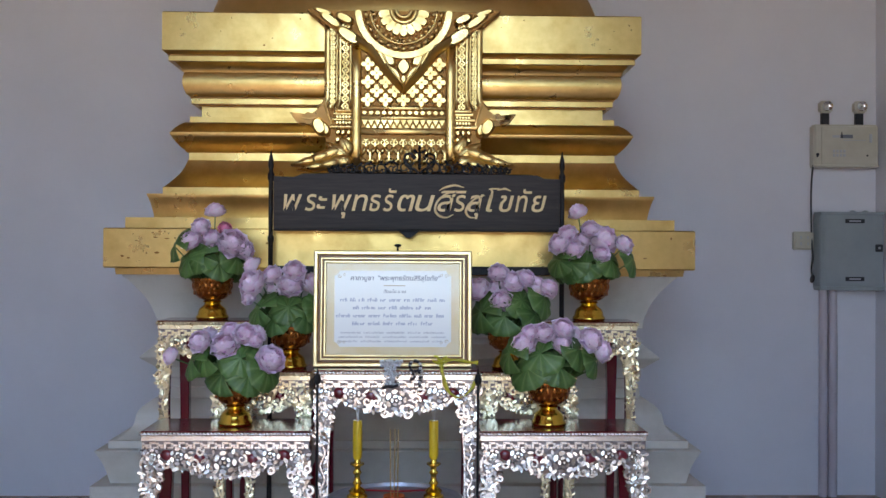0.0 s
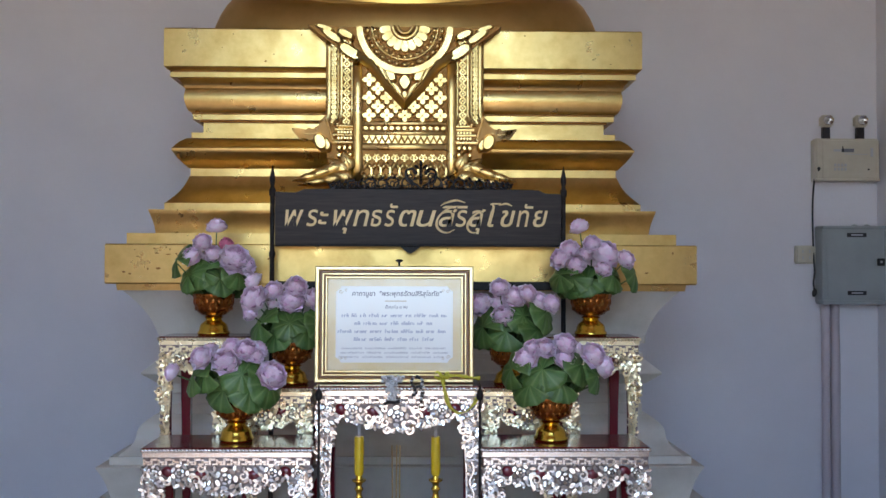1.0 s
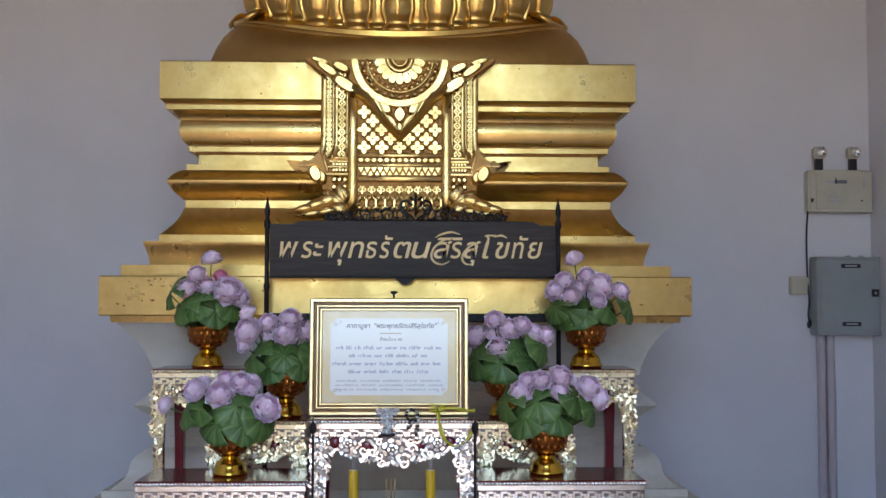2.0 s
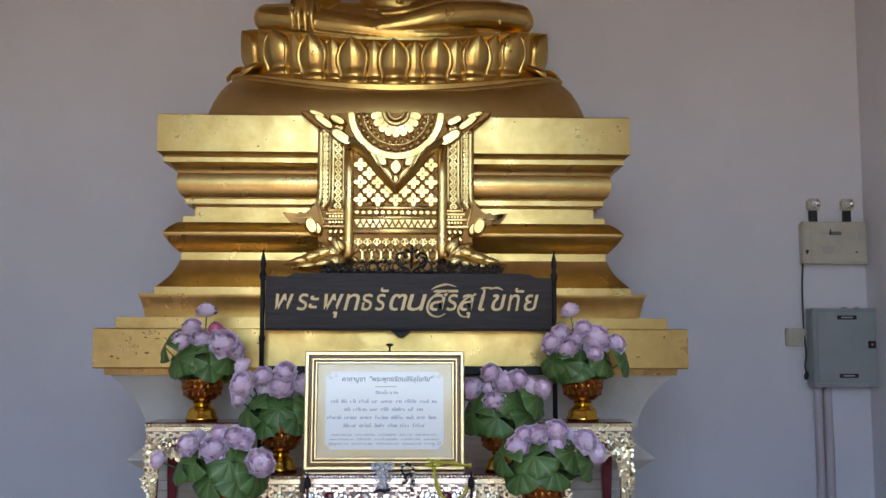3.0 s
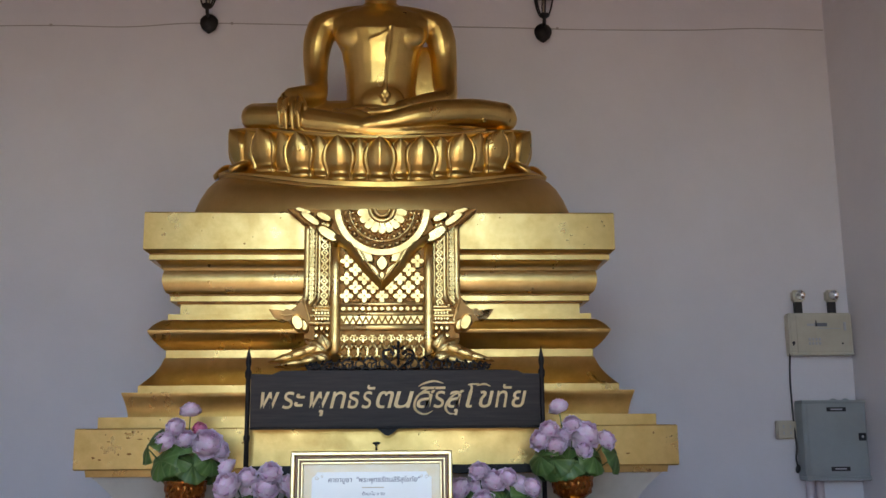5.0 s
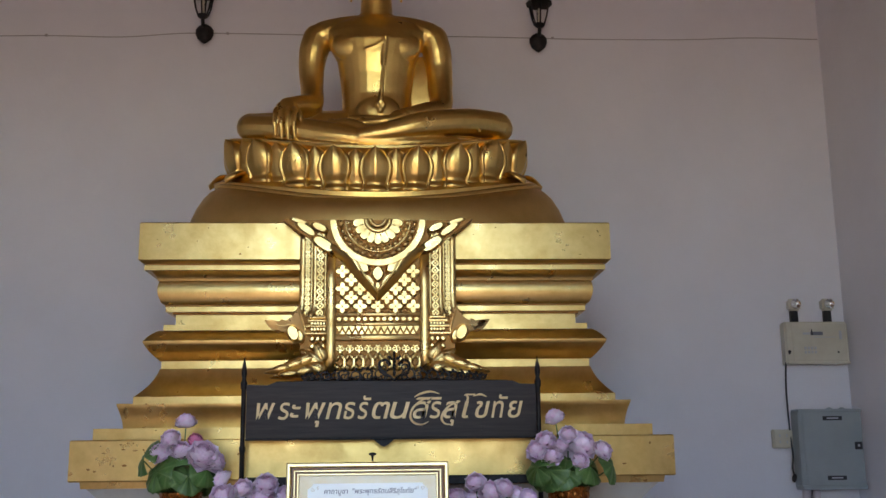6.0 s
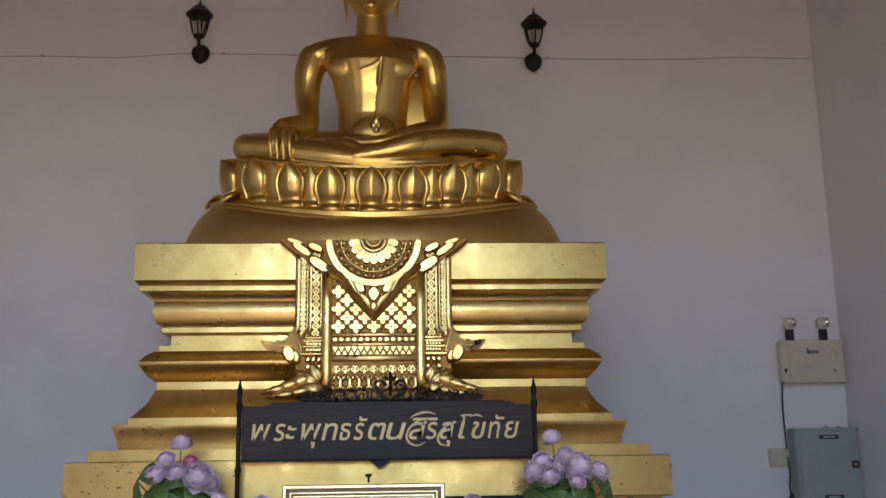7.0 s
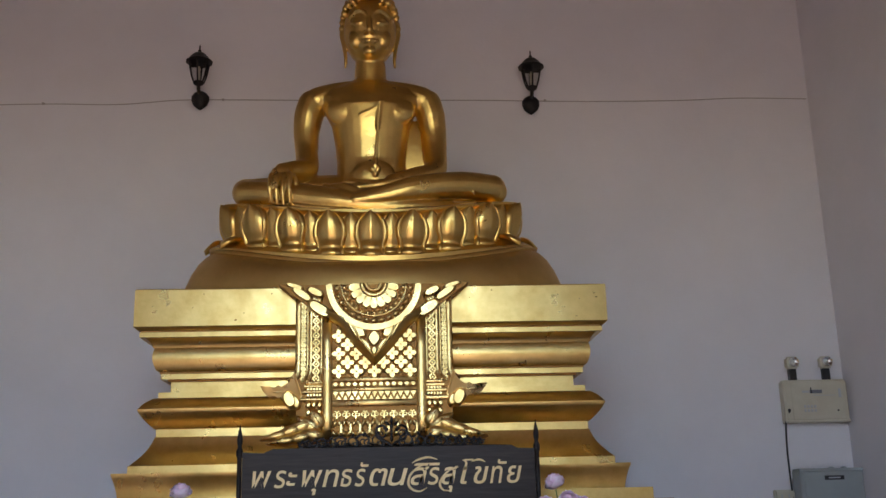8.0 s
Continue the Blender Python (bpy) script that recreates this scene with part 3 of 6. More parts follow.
# ---- the seated statue: one plain mesh ----
def statue():
    bm = bmesh.new()

    def ball(c, r, u=24, v=14):
        blob(bm, c, *r, 0.0, u, v)

    def limb(pts, radii, n=16, flat=1.0, up=None):
        line = spline(pts, 6)
        m = len(pts) - 1
        rr = [radii[min(int(i / 6), m)] * (1 - (i / 6) % 1) + radii[min(int(i / 6) + 1, m)] * ((i / 6) % 1) for i in range(len(line))]
        tube(bm, line, rr, n, flat, up)
        for p, r in ((line[0], rr[0]), (line[-1], rr[-1])):
            ball(p, (r, r, r), 14, 8)

    Y = 4.83
    # torso, lofted
    rings = []
    for z, hw, d, y in ((2.93, 0.20, 0.17, Y), (3.00, 0.185, 0.15, Y), (3.08, 0.172, 0.125, Y), (3.15, 0.170, 0.12, Y), (3.25, 0.182, 0.125, Y - 0.005), (3.34, 0.198, 0.135, Y - 0.012),
                        (3.42, 0.238, 0.138, Y - 0.015), (3.48, 0.27, 0.125, Y - 0.005), (3.525, 0.25, 0.105, Y), (3.555, 0.19, 0.085, Y), (3.575, 0.115, 0.07, Y), (3.60, 0.083, 0.07, Y), (3.70, 0.078, 0.072, Y)):
        rings.append([(hw * abs(math.cos(a)) ** 0.85 * math.copysign(1, math.cos(a)), y + d * math.sin(a), z) for a in (2 * math.pi * i / 32 for i in range(32))])
    rings_to_mesh(bm, rings)
    ball((0.012, Y - 0.105, 3.06), (0.11, 0.035, 0.08))
    for s in (-1, 1):
        ball((s * 0.100, Y - 0.083, 3.395), (0.125, 0.052, 0.085))
        limb([(s * 0.03, Y - 0.03, 3.55), (s * 0.16, Y - 0.01, 3.525), (s * 0.262, Y, 3.487), (s * 0.300, Y + 0.005, 3.44)], [0.040, 0.058, 0.074, 0.070])
    # the arm that reaches down over the knee
    limb([(-0.296, Y + 0.005, 3.468), (-0.316, Y + 0.0, 3.40), (-0.326, Y + 0.0, 3.31), (-0.322, Y - 0.02, 3.20), (-0.315, Y - 0.09, 3.10), (-0.37, Y - 0.18, 3.065), (-0.422, Y - 0.235, 3.045)], [0.078, 0.075, 0.066, 0.058, 0.055, 0.046, 0.038])
    ball((-0.42, Y - 0.24, 3.035), (0.055, 0.038, 0.036))
    for i in range(4):
        x = -0.468 + 0.030 * i
        limb([(x * 0.75 - 0.105, Y - 0.245, 3.035), (x, Y - 0.285, 3.01), (x - 0.002, Y - 0.302, 2.955), (x + 0.003, Y - 0.292, 2.895 - 0.012 * (i in (1, 2)))], [0.014, 0.0125, 0.0118, 0.009], 10)
    limb([(-0.375, Y - 0.225, 3.035), (-0.355, Y - 0.262, 2.995), (-0.352, Y - 0.265, 2.965)], [0.015, 0.014, 0.011], 10)
    # the arm that rests in the lap
    limb([(0.290, Y + 0.005, 3.468), (0.310, Y + 0.005, 3.40), (0.322, Y + 0.01, 3.31), (0.326, Y - 0.01, 3.20), (0.318, Y - 0.07, 3.09), (0.21, Y - 0.17, 3.035), (0.10, Y - 0.215, 3.0)], [0.078, 0.074, 0.066, 0.06, 0.055, 0.043, 0.035])
    limb([(0.14, Y - 0.21, 3.005), (0.05, Y - 0.23, 2.985), (-0.06, Y - 0.225, 2.98)], [0.036, 0.034, 0.022], 14, 0.6)
    # robe falling between the body and the arm
    ball((0.235, Y + 0.03, 3.20), (0.12, 0.03, 0.19))
    # crossed legs
    for s in (-1, 1):
        limb([(s * 0.10, Y + 0.0, 3.0), (s * 0.33, Y - 0.05, 2.99), (s * 0.53, Y - 0.09, 2.98), (s * 0.605, Y - 0.13, 2.975)], [0.10, 0.088, 0.078, 0.068])
    limb([(-0.60, Y - 0.15, 2.965), (-0.42, Y - 0.21, 2.945), (-0.18, Y - 0.265, 2.915), (0.05, Y - 0.28, 2.888), (0.25, Y - 0.265, 2.883), (0.38, Y - 0.24, 2.885)], [0.066, 0.062, 0.053, 0.042, 0.036, 0.026])
    limb([(0.60, Y - 0.14, 2.985), (0.44, Y - 0.215, 2.985), (0.24, Y - 0.285, 2.962), (0.06, Y - 0.305, 2.93), (-0.07, Y - 0.30, 2.912)], [0.066, 0.060, 0.047, 0.036, 0.030])
    limb([(-0.01, Y - 0.28, 2.93), (-0.12, Y - 0.25, 2.965), (-0.21, Y - 0.215, 2.975)], [0.032, 0.036, 0.024], 14, 0.7)
    # robe: edge across the chest, hanging strip and hems
    limb([(0.06, Y - 0.152, 3.43), (0.02, Y - 0.150, 3.385), (-0.05, Y - 0.148, 3.355)], [0.003, 0.0045, 0.003], 8)
    limb([(0.05, Y - 0.15, 3.42), (0.038, Y - 0.146, 3.28), (0.026, Y - 0.142, 3.12)], [0.010, 0.010, 0.013], 10, 0.6)
    for dx, dz in ((0, 0), (-0.014, -0.02), (0.014, -0.02), (0, -0.042)):
        ball((0.024 + dx, Y - 0.145, 3.105 + dz), (0.012, 0.010, 0.015), 10, 6)
    for dz, x in ((0.0, 0.13), (-0.02, 0.15)):
        limb([(-x, Y - 0.11, 3.035 + dz), (0, Y - 0.155, 3.02 + dz), (x, Y - 0.11, 3.035 + dz)], [0.009, 0.010, 0.009], 8)
    limb([(0.50, Y - 0.245, 2.93), (0.49, Y - 0.20, 3.0), (0.48, Y - 0.14, 3.05)], [0.007] * 3, 8)
    limb([(-0.475, Y - 0.255, 2.90), (-0.20, Y - 0.305, 2.868), (0.10, Y - 0.325, 2.85), (0.50, Y - 0.23, 2.895)], [0.010] * 4, 8)
    # head with plain features
    C = Vector((0.0, Y - 0.02, 3.862))
    ball(C, (0.137, 0.152, 0.185), 32, 22)
    ball((0, Y - 0.042, 3.800), (0.120, 0.124, 0.120), 28, 18)
    ball((0, Y + 0.01, 4.01), (0.122, 0.128, 0.115), 28, 18)
    ball((0, Y + 0.02, 4.14), (0.055, 0.055, 0.06))
    limb([(0, Y - 0.160, 3.885), (0, Y - 0.180, 3.835), (0, Y - 0.190, 3.795)], [0.010, 0.013, 0.019], 10)
    for s in (-1, 1):
        ball((s * 0.017, Y - 0.172, 3.790), (0.013, 0.014, 0.011), 10, 6)
        ball((s * 0.066, Y - 0.110, 3.780), (0.046, 0.036, 0.055), 16, 10)
    limb([(-0.042, Y - 0.156, 3.752), (0, Y - 0.172, 3.748), (0.042, Y - 0.156, 3.752)], [0.006, 0.011, 0.006], 10, 0.8)
    limb([(-0.028, Y - 0.156, 3.734), (0, Y - 0.168, 3.729), (0.028, Y - 0.156, 3.734)], [0.006, 0.012, 0.006], 10, 0.8)
    ball((0, Y - 0.138, 3.702), (0.036, 0.026, 0.024), 14, 8)
    for s in (-1, 1):
        limb([(s * 0.014, Y - 0.166, 3.885), (s * 0.032, Y - 0.164, 3.912), (s * 0.064, Y - 0.155, 3.922), (s * 0.108, Y - 0.122, 3.895)], [0.006, 0.007, 0.007, 0.005], 8)
        ball((s * 0.058, Y - 0.142, 3.868), (0.030, 0.016, 0.014), 16, 10)
        limb([(s * 0.022, Y - 0.160, 3.858), (s * 0.058, Y - 0.162, 3.848), (s * 0.096, Y - 0.134, 3.862)], [0.004, 0.006, 0.004], 8)
        limb([(s * 0.135, Y - 0.01, 3.92), (s * 0.143, Y - 0.005, 3.86), (s * 0.134, Y - 0.02, 3.78), (s * 0.126, Y - 0.03, 3.71), (s * 0.128, Y - 0.03, 3.662)], [0.015, 0.018, 0.012, 0.010, 0.007], 10)
    # tight curls
    rng = random.Random(3)
    for k in range(12):
        el = 0.0 + k * 0.145
        n = max(6, int(24 * math.cos(el)))
        for i in range(n):
            a = 2 * math.pi * (i + 0.5 * (k % 2)) / n
            front = max(0.0, -math.sin(a))
            if el < 0.46 * front ** 0.55 + 0.0:
                continue
            d = Vector((math.cos(el) * math.cos(a), math.cos(el) * math.sin(a), math.sin(el)))
            p = C + Vector((d.x * 0.145, d.y * 0.162, d.z * 0.222)) + Vector((0, 0.01, 0.03))
            ball(p, (0.0185, 0.0185, 0.0205), 8, 5)
    for v in bm.verts:                              # crossed legs settle into the seat
        v.co.z -= 0.024 * min(1.0, max(0.0, (3.22 - v.co.z) / 0.2))
        v.co.z -= 0.032 * max(0.0, 1 - (v.co.x / 0.56) ** 2) * min(1.0, max(0.0, (2.98 - v.co.z) / 0.08))
    bm.transform(Matrix.Translation((AX - 0.019, 0, 0)) @ Matrix.Scale(K, 4))
    return bm


ob = part("seated_statue", statue(), GOLD_STATUE)
tagged(ob, "gilded seated statue on a lotus seat, one arm over the knee", "statue")
md = ob.modifiers.new("fuse", "REMESH")
md.mode, md.voxel_size, md.use_smooth_shade = "VOXEL", 0.0052, True
md = ob.modifiers.new("soften", "SMOOTH")
md.factor, md.iterations = 0.5, 6

# ---- carved cloth panel over the pedestal's front ----
PY = 4.145 * K        # its front
panel = thing("carved_panel", (AX, PY, 1.70 * K), "gilded relief panel like draped cloth with lattice and half rosette", "relief panel")


def pan(name, bm, mat=GOLD_CARVED, smooth=50, label=""):
    bm.transform(Matrix.Translation((AX + 0.004, 0, 0)) @ Matrix.Diagonal((K, 1, K, 1)))
    return into(part(name, bm, mat, None, label, smooth=smooth), panel)


outline = [(-0.40, 2.368), (-0.322, 2.30), (-0.315, 1.99), (-0.33, 1.955), (-0.31, 1.70), (0.31, 1.70), (0.33, 1.955), (0.315, 1.99), (0.322, 2.30), (0.40, 2.368)]
# darker gold than the relief: the shade between the carving is in its colour
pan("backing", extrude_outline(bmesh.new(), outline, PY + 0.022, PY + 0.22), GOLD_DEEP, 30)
# lattice of crossing strips with a four-petalled flower in each cell
pitch = 0.0737
x0, x1, z0, z1 = -0.174, 0.174, 1.974, 2.240
ZR = 1.997            # the lowest row of flowers


def flat_strip(bm, a, b, w, y0, y1):
    """A straight strip in the xz plane from a to b with a flat face and sloping sides."""
    d = Vector((b[0] - a[0], b[1] - a[1]))
    q = Vector((-d.y, d.x)).normalized() * w
    rings = [[(p[0] + q.x * k, y, p[1] + q.y * k) for k, y in ((-1, y1), (-0.6, y0), (0.6, y0), (1, y1))] for p in (a, b)]
    return rings_to_mesh(bm, rings)


def net(bm, xa, xb, za, zb, xc, zc, p, y, r, flat=True):
    """Crossing strips at 45 degrees inside a rectangle, their cells centred on (xc, zc)."""
    for s in (-1, 1):
        for i in range(-40, 40):
            c = (i + 0.5) * p                      # s * (x - xc) + c = z - zc
            lo, hi = sorted((xc + s * (za - zc - c), xc + s * (zb - zc - c)))
            lo, hi = max(lo, xa), min(hi, xb)
            if hi - lo > 0.004:
                ends = [(x, zc + s * (x - xc) + c) for x in (lo, hi)]
                if flat:
                    flat_strip(bm, *ends, r, y, y + 0.010)
                else:
                    tube(bm, [(x, y, z) for x, z in ends], r, 6)
    return bm


pan("lattice", net(bmesh.new(), x0, x1, z0, z1, 0.0, ZR, pitch, PY + 0.019, 0.0032, flat=False))
bm = bmesh.new()
for i in range(8):
    for j in range(-3, 4):
        x, z = pitch * (j + 0.5 * (i % 2)), ZR + pitch * i / 2
        if x0 + 0.012 < x < x1 - 0.012 and z < z1:
            for q in range(4):
                a = q * math.pi / 2
                tablet(bm, (x + 0.0150 * math.cos(a), z + 0.0150 * math.sin(a)), 0.0145, 0.0112, a, PY + 0.004, PY + 0.022, 12, inset=0.86)
            blob(bm, (x, PY + 0.003, z), 0.0042, 0.003, 0.0042)
pan("lattice_flower", bm, smooth=False)["kind"] = "stuff"


# cross bands with beads and points
def bead(x):
    return tablet(bmesh.new(), (x, 1.944), 0.0108, 0.0095, 0.0, PY + 0.004, PY + 0.022, 12)


for zz, h in ((1.964, 0.009), (1.924, 0.009), (1.868, 0.013)):
    pan("band", box(x0, PY + 0.004, zz - h, x1, PY + 0.05, zz + h, 0.003))
for i in range(13):
    pan("bead", bead(x0 + 0.0145 + i * 0.0266))
bm = bmesh.new()
for i in range(13):
    x = x0 + 0.0145 + i * 0.0266
    extrude_outline(bm, [(x - 0.0115, 1.914), (x, 1.891), (x + 0.0115, 1.914)], PY + 0.006, PY + 0.03)
    if i < 12:
        extrude_outline(bm, [(x + 0.0040, 1.882), (x + 0.0133, 1.900), (x + 0.0226, 1.882)], PY + 0.009, PY + 0.03)
pan("tooth_border", bm, smooth=False)["kind"] = "stuff"
# leafy fringe
bm = bmesh.new()
for i in range(9):
    x = x0 + 0.020 + i * 0.0385
    for s in (-1, 1):
        scroll(bm, x + s * 0.009, 1.822, 0.012, PY + 0.012, 1.2, math.pi / 2, s, 0.004)
        tablet(bm, (x + s * 0.009, 1.787), 0.0085, 0.020, s * 0.4, PY + 0.004, PY + 0.022, 10, inset=0.5)
        tablet(bm, (x + s * 0.011, 1.746), 0.0105, 0.017, -s * 0.5, PY + 0.005, PY + 0.022, 10, inset=0.5)
    tablet(bm, (x, 1.812), 0.0055, 0.012, 0.0, PY + 0.000, PY + 0.022, 8)
    tablet(bm, (x + 0.0177, 1.765), 0.0050, 0.024, 0.0, PY + 0.002, PY + 0.022, 8)
pan("leaf_fringe", bm)
for s in (-1, 1):
    pan("round_rib", tube(bmesh.new(), [(s * 0.195, PY + 0.010, z) for z in (1.70, 1.80, 1.95, 2.1, 2.25)], [0.021, 0.021, 0.020, 0.020, 0.019], 16, 0.5, up=(0, 1, 0)), smooth=True)
    # side strips: beads and netting between ribs, swept out at the foot
    for xo, rr in ((0.219, 0.005), (0.262, 0.010), (0.276, 0.004), (0.313, 0.014)):
        sweep = 0.04 * (xo - 0.205) / 0.1
        line = spline([(s * xo, PY + 0.018, 2.31), (s * xo, PY + 0.018, 2.15), (s * xo, PY + 0.016, 2.03), (s * (xo + 0.15 * sweep), PY + 0.012, 1.985), (s * (xo + 0.8 * sweep), PY + 0.0, 1.955)], 5)
        pan("side_rib", tube(bmesh.new(), line, rr, 10, 0.6, up=(0, 1, 0)), smooth=True)
    bm = bmesh.new()
    for xc, w in ((0.240, 0.015), (0.2925, 0.010)):
        p = 2 * w / 1.15
        net(bm, min(s * (xc - w), s * (xc + w)), max(s * (xc - w), s * (xc + w)), 1.96, 2.31, s * xc, 1.97, p * 1.15, PY + 0.008 + 0.002 * (s > 0), 0.0040)
        for k in range(int(0.34 / (p * 1.15)) + 1):
            tablet(bm, (s * xc, 1.97 + k * p * 1.15), p * 0.24, p * 0.24, math.pi / 4, PY + 0.010, PY + 0.024, 4, inset=0.8)
    pan("side_netting", bm)["kind"] = "stuff"
    bm = bmesh.new()
    for k, zz in enumerate((1.952, 1.938, 1.915, 1.885)):
        tube(bm, [(s * 0.214, PY + 0.010, zz), (s * (0.280 + 0.008 * k), PY + 0.006, zz)], 0.006 + 0.002 * (k % 2), 7)
    for k in range(10):
        tablet(bm, (s * (0.222 + 0.0125 * (k % 5)), 1.926 - 0.024 * (k // 5)), 0.0052, 0.0065, 0.0, PY + 0.002, PY + 0.02, 8)
    for k in range(9):
        tablet(bm, (s * (0.225 + 0.022 * (k % 3)), 1.862 - 0.030 * (k // 3)), 0.0105, 0.0145, s * (0.2 + 0.25 * (k % 3)), PY - 0.004, PY + 0.02, 10, inset=0.5)
    pan("side_foot", bm)
    # fish-tail horn with an upturned tip, and the boss under it
    top = spline([(0.322, 0, 1.990), (0.345, 0, 1.955), (0.385, 0, 1.932), (0.428, 0, 1.936), (0.462, 0, 1.938)], 5)
    low = spline([(0.462, 0, 1.934), (0.440, 0, 1.905), (0.412, 0, 1.890), (0.392, 0, 1.900), (0.376, 0, 1.880), (0.345, 0, 1.862), (0.318, 0, 1.850), (0.296, 0, 1.900)], 4)
    edge = [(s * p.x, p.z) for p in top + low]
    bm = extrude_outline(bmesh.new(), edge if s > 0 else edge[::-1], PY - 0.016, PY + 0.03)
    bmesh.ops.bevel(bm, geom=[e for e in bm.edges if all(v.co.y < PY - 0.01 for v in e.verts)], offset=0.008, segments=3, affect="EDGES")
    for v in bm.verts:
        v.co.y -= 0.42 * (v.co.z - 1.905)
    pan("horn", bm, smooth=45)
    pan("horn_vein", tube(bmesh.new(), spline([(s * 0.315, PY - 0.012, 1.955), (s * 0.350, PY - 0.018, 1.925), (s * 0.392, PY - 0.018, 1.914), (s * 0.440, PY - 0.016, 1.924)], 5), 0.0045, 7), smooth=True)
    bm = bmesh.new()
    tablet(bm, (s * 0.345, 1.884), 0.040, 0.026, s * 1.15, PY - 0.036, PY + 0.02, 18, 0.9, inset=0.72)
    pad(bm, (s * 0.318, 1.872), 0.030, 0.018, s * 1.35 + (math.pi if s < 0 else 0), PY - 0.028, PY + 0.02, 0.2, 16)
    pan("leaf_boss", bm, smooth=30)
    bm = bmesh.new()
    for k, (x, z, rx, rz, tn) in enumerate(((0.235, 1.800, 0.040, 0.034, 1.1), (0.262, 1.778, 0.050, 0.032, 0.6), (0.300, 1.775, 0.055, 0.028, -0.35), (0.345, 1.757, 0.058, 0.024, -0.32), (0.392, 1.740, 0.050, 0.019, -0.22), (0.245, 1.740, 0.040, 0.032, 0.3), (0.30, 1.730, 0.052, 0.026, -0.2), (0.36, 1.718, 0.055, 0.020, -0.15))):
        pad(bm, (s * x, z), rx, rz, s * tn + (math.pi if s < 0 else 0), PY - 0.020 - 0.003 * k, PY + 0.03, 0.5, 18)
        line = [(s * (x + u * rx * math.cos(tn)), PY - 0.021 - 0.003 * k, z + u * rx * math.sin(tn) + 0.006 * (1 - u * u)) for u in (-0.6, -0.2, 0.2, 0.6)]
        tube(bm, line, 0.0028, 6)
    pan("foot_leaves", bm, smooth=True)
    # slanting upper border with fluttering leaves
    band = [(s * 0.400, 2.368), (s * 0.37, 2.368), (s * 0.29, 2.312), (s * 0.215, 2.275), (s * 0.175, 2.275), (s * 0.155, 2.245), (s * 0.165, 2.225), (s * 0.215, 2.232), (s * 0.27, 2.268)]
    # the border's shaded look is coloured in with the dark gold
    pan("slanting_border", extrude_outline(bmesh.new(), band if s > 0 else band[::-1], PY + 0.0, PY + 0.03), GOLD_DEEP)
    bm = bmesh.new()
    for x, z, rx, rz, tn in ((0.226, 2.258, 0.060, 0.025, 0.60), (0.300, 2.322, 0.056, 0.017, 0.62), (0.244, 2.330, 0.040, 0.017, 0.45), (0.330, 2.356, 0.042, 0.010, 0.30)):
        tablet(bm, (s * x, z), rx, rz, s * tn, PY - 0.020, PY + 0.01, 16, 0.8, inset=0.74)
    pan("border_leaves", bm, smooth=30)
    # one arm of the hanging point: a broad face that slopes down and outwards from a sharp inner ridge
    ridge = [(0.196, 2.252), (0.128, 2.215), (0.070, 2.120), (0.0, 2.046)]
    foot = [(0.202, 2.228), (0.146, 2.188), (0.083, 2.101), (0.0, 2.015)]
    bm = bmesh.new()
    rings = []
    for (xa, za), (xb, zb) in zip(ridge, foot):
        rings.append([(s * xa, PY - 0.036, za), (s * (xa * 0.45 + xb * 0.55), PY - 0.024, za * 0.45 + zb * 0.55), (s * xb, PY + 0.000, zb), (s * xb, PY + 0.020, zb), (s * xa * 0.96, PY + 0.020, za + 0.006), (s * xa * 0.96, PY - 0.030, za + 0.006)])
    pan("pendant_border", rings_to_mesh(bm, rings), GOLD_STATUE, 25)
    pan("pendant_bead", tube(bmesh.new(), spline([(s * x * 0.86, PY - 0.026, z + 0.010) for x, z in ridge], 5), 0.0048, 7), smooth=True)
for x, z, rx, rz, tn in ((0, 2.132, 0.036, 0.027, -math.pi / 2), (-0.036, 2.104, 0.042, 0.013, -0.9), (0.036, 2.104, 0.042, 0.013, math.pi + 0.9), (-0.072, 2.166, 0.050, 0.030, 2.5), (0.072, 2.166, 0.050, 0.030, 0.64), (0, 2.080, 0.018, 0.010, -math.pi / 2)):
    pan("bud_petal", tablet(bmesh.new(), (x, z), rx, rz, tn, PY - 0.024, PY + 0.004, 16, 1.35, inset=0.78), smooth=30)
# shade behind the bud petals, coloured into a dark plate
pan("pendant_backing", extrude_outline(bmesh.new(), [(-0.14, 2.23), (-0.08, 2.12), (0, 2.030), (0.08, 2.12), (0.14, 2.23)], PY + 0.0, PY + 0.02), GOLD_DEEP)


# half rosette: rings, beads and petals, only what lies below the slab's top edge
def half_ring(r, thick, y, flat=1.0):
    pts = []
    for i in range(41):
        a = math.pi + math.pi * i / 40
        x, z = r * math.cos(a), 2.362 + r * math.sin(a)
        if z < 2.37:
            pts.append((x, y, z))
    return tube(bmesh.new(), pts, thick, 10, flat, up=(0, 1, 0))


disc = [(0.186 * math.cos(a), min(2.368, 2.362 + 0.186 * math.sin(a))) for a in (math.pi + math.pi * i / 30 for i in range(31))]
# dark plate: its colour holds the shade between beads and petals
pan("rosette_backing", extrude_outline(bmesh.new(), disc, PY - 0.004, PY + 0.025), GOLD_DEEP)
ann = []
for r in (0.199, 0.174):
    row = [(r * math.cos(a), 2.362 + r * math.sin(a)) for a in (math.pi + math.pi * i / 48 for i in range(49))]
    row = [(x, z) for x, z in row if z < 2.369]
    ann += row if r > 0.18 else row[::-1]
bm = extrude_outline(bmesh.new(), ann, PY - 0.034, PY + 0.0)
bmesh.ops.bevel(bm, geom=[e for e in bm.edges if all(v.co.y < PY - 0.03 for v in e.verts)], offset=0.005, segments=2, affect="EDGES")
pan("rosette_rim", bm, GOLD_CARVED, 40, "bold plain gold rim")
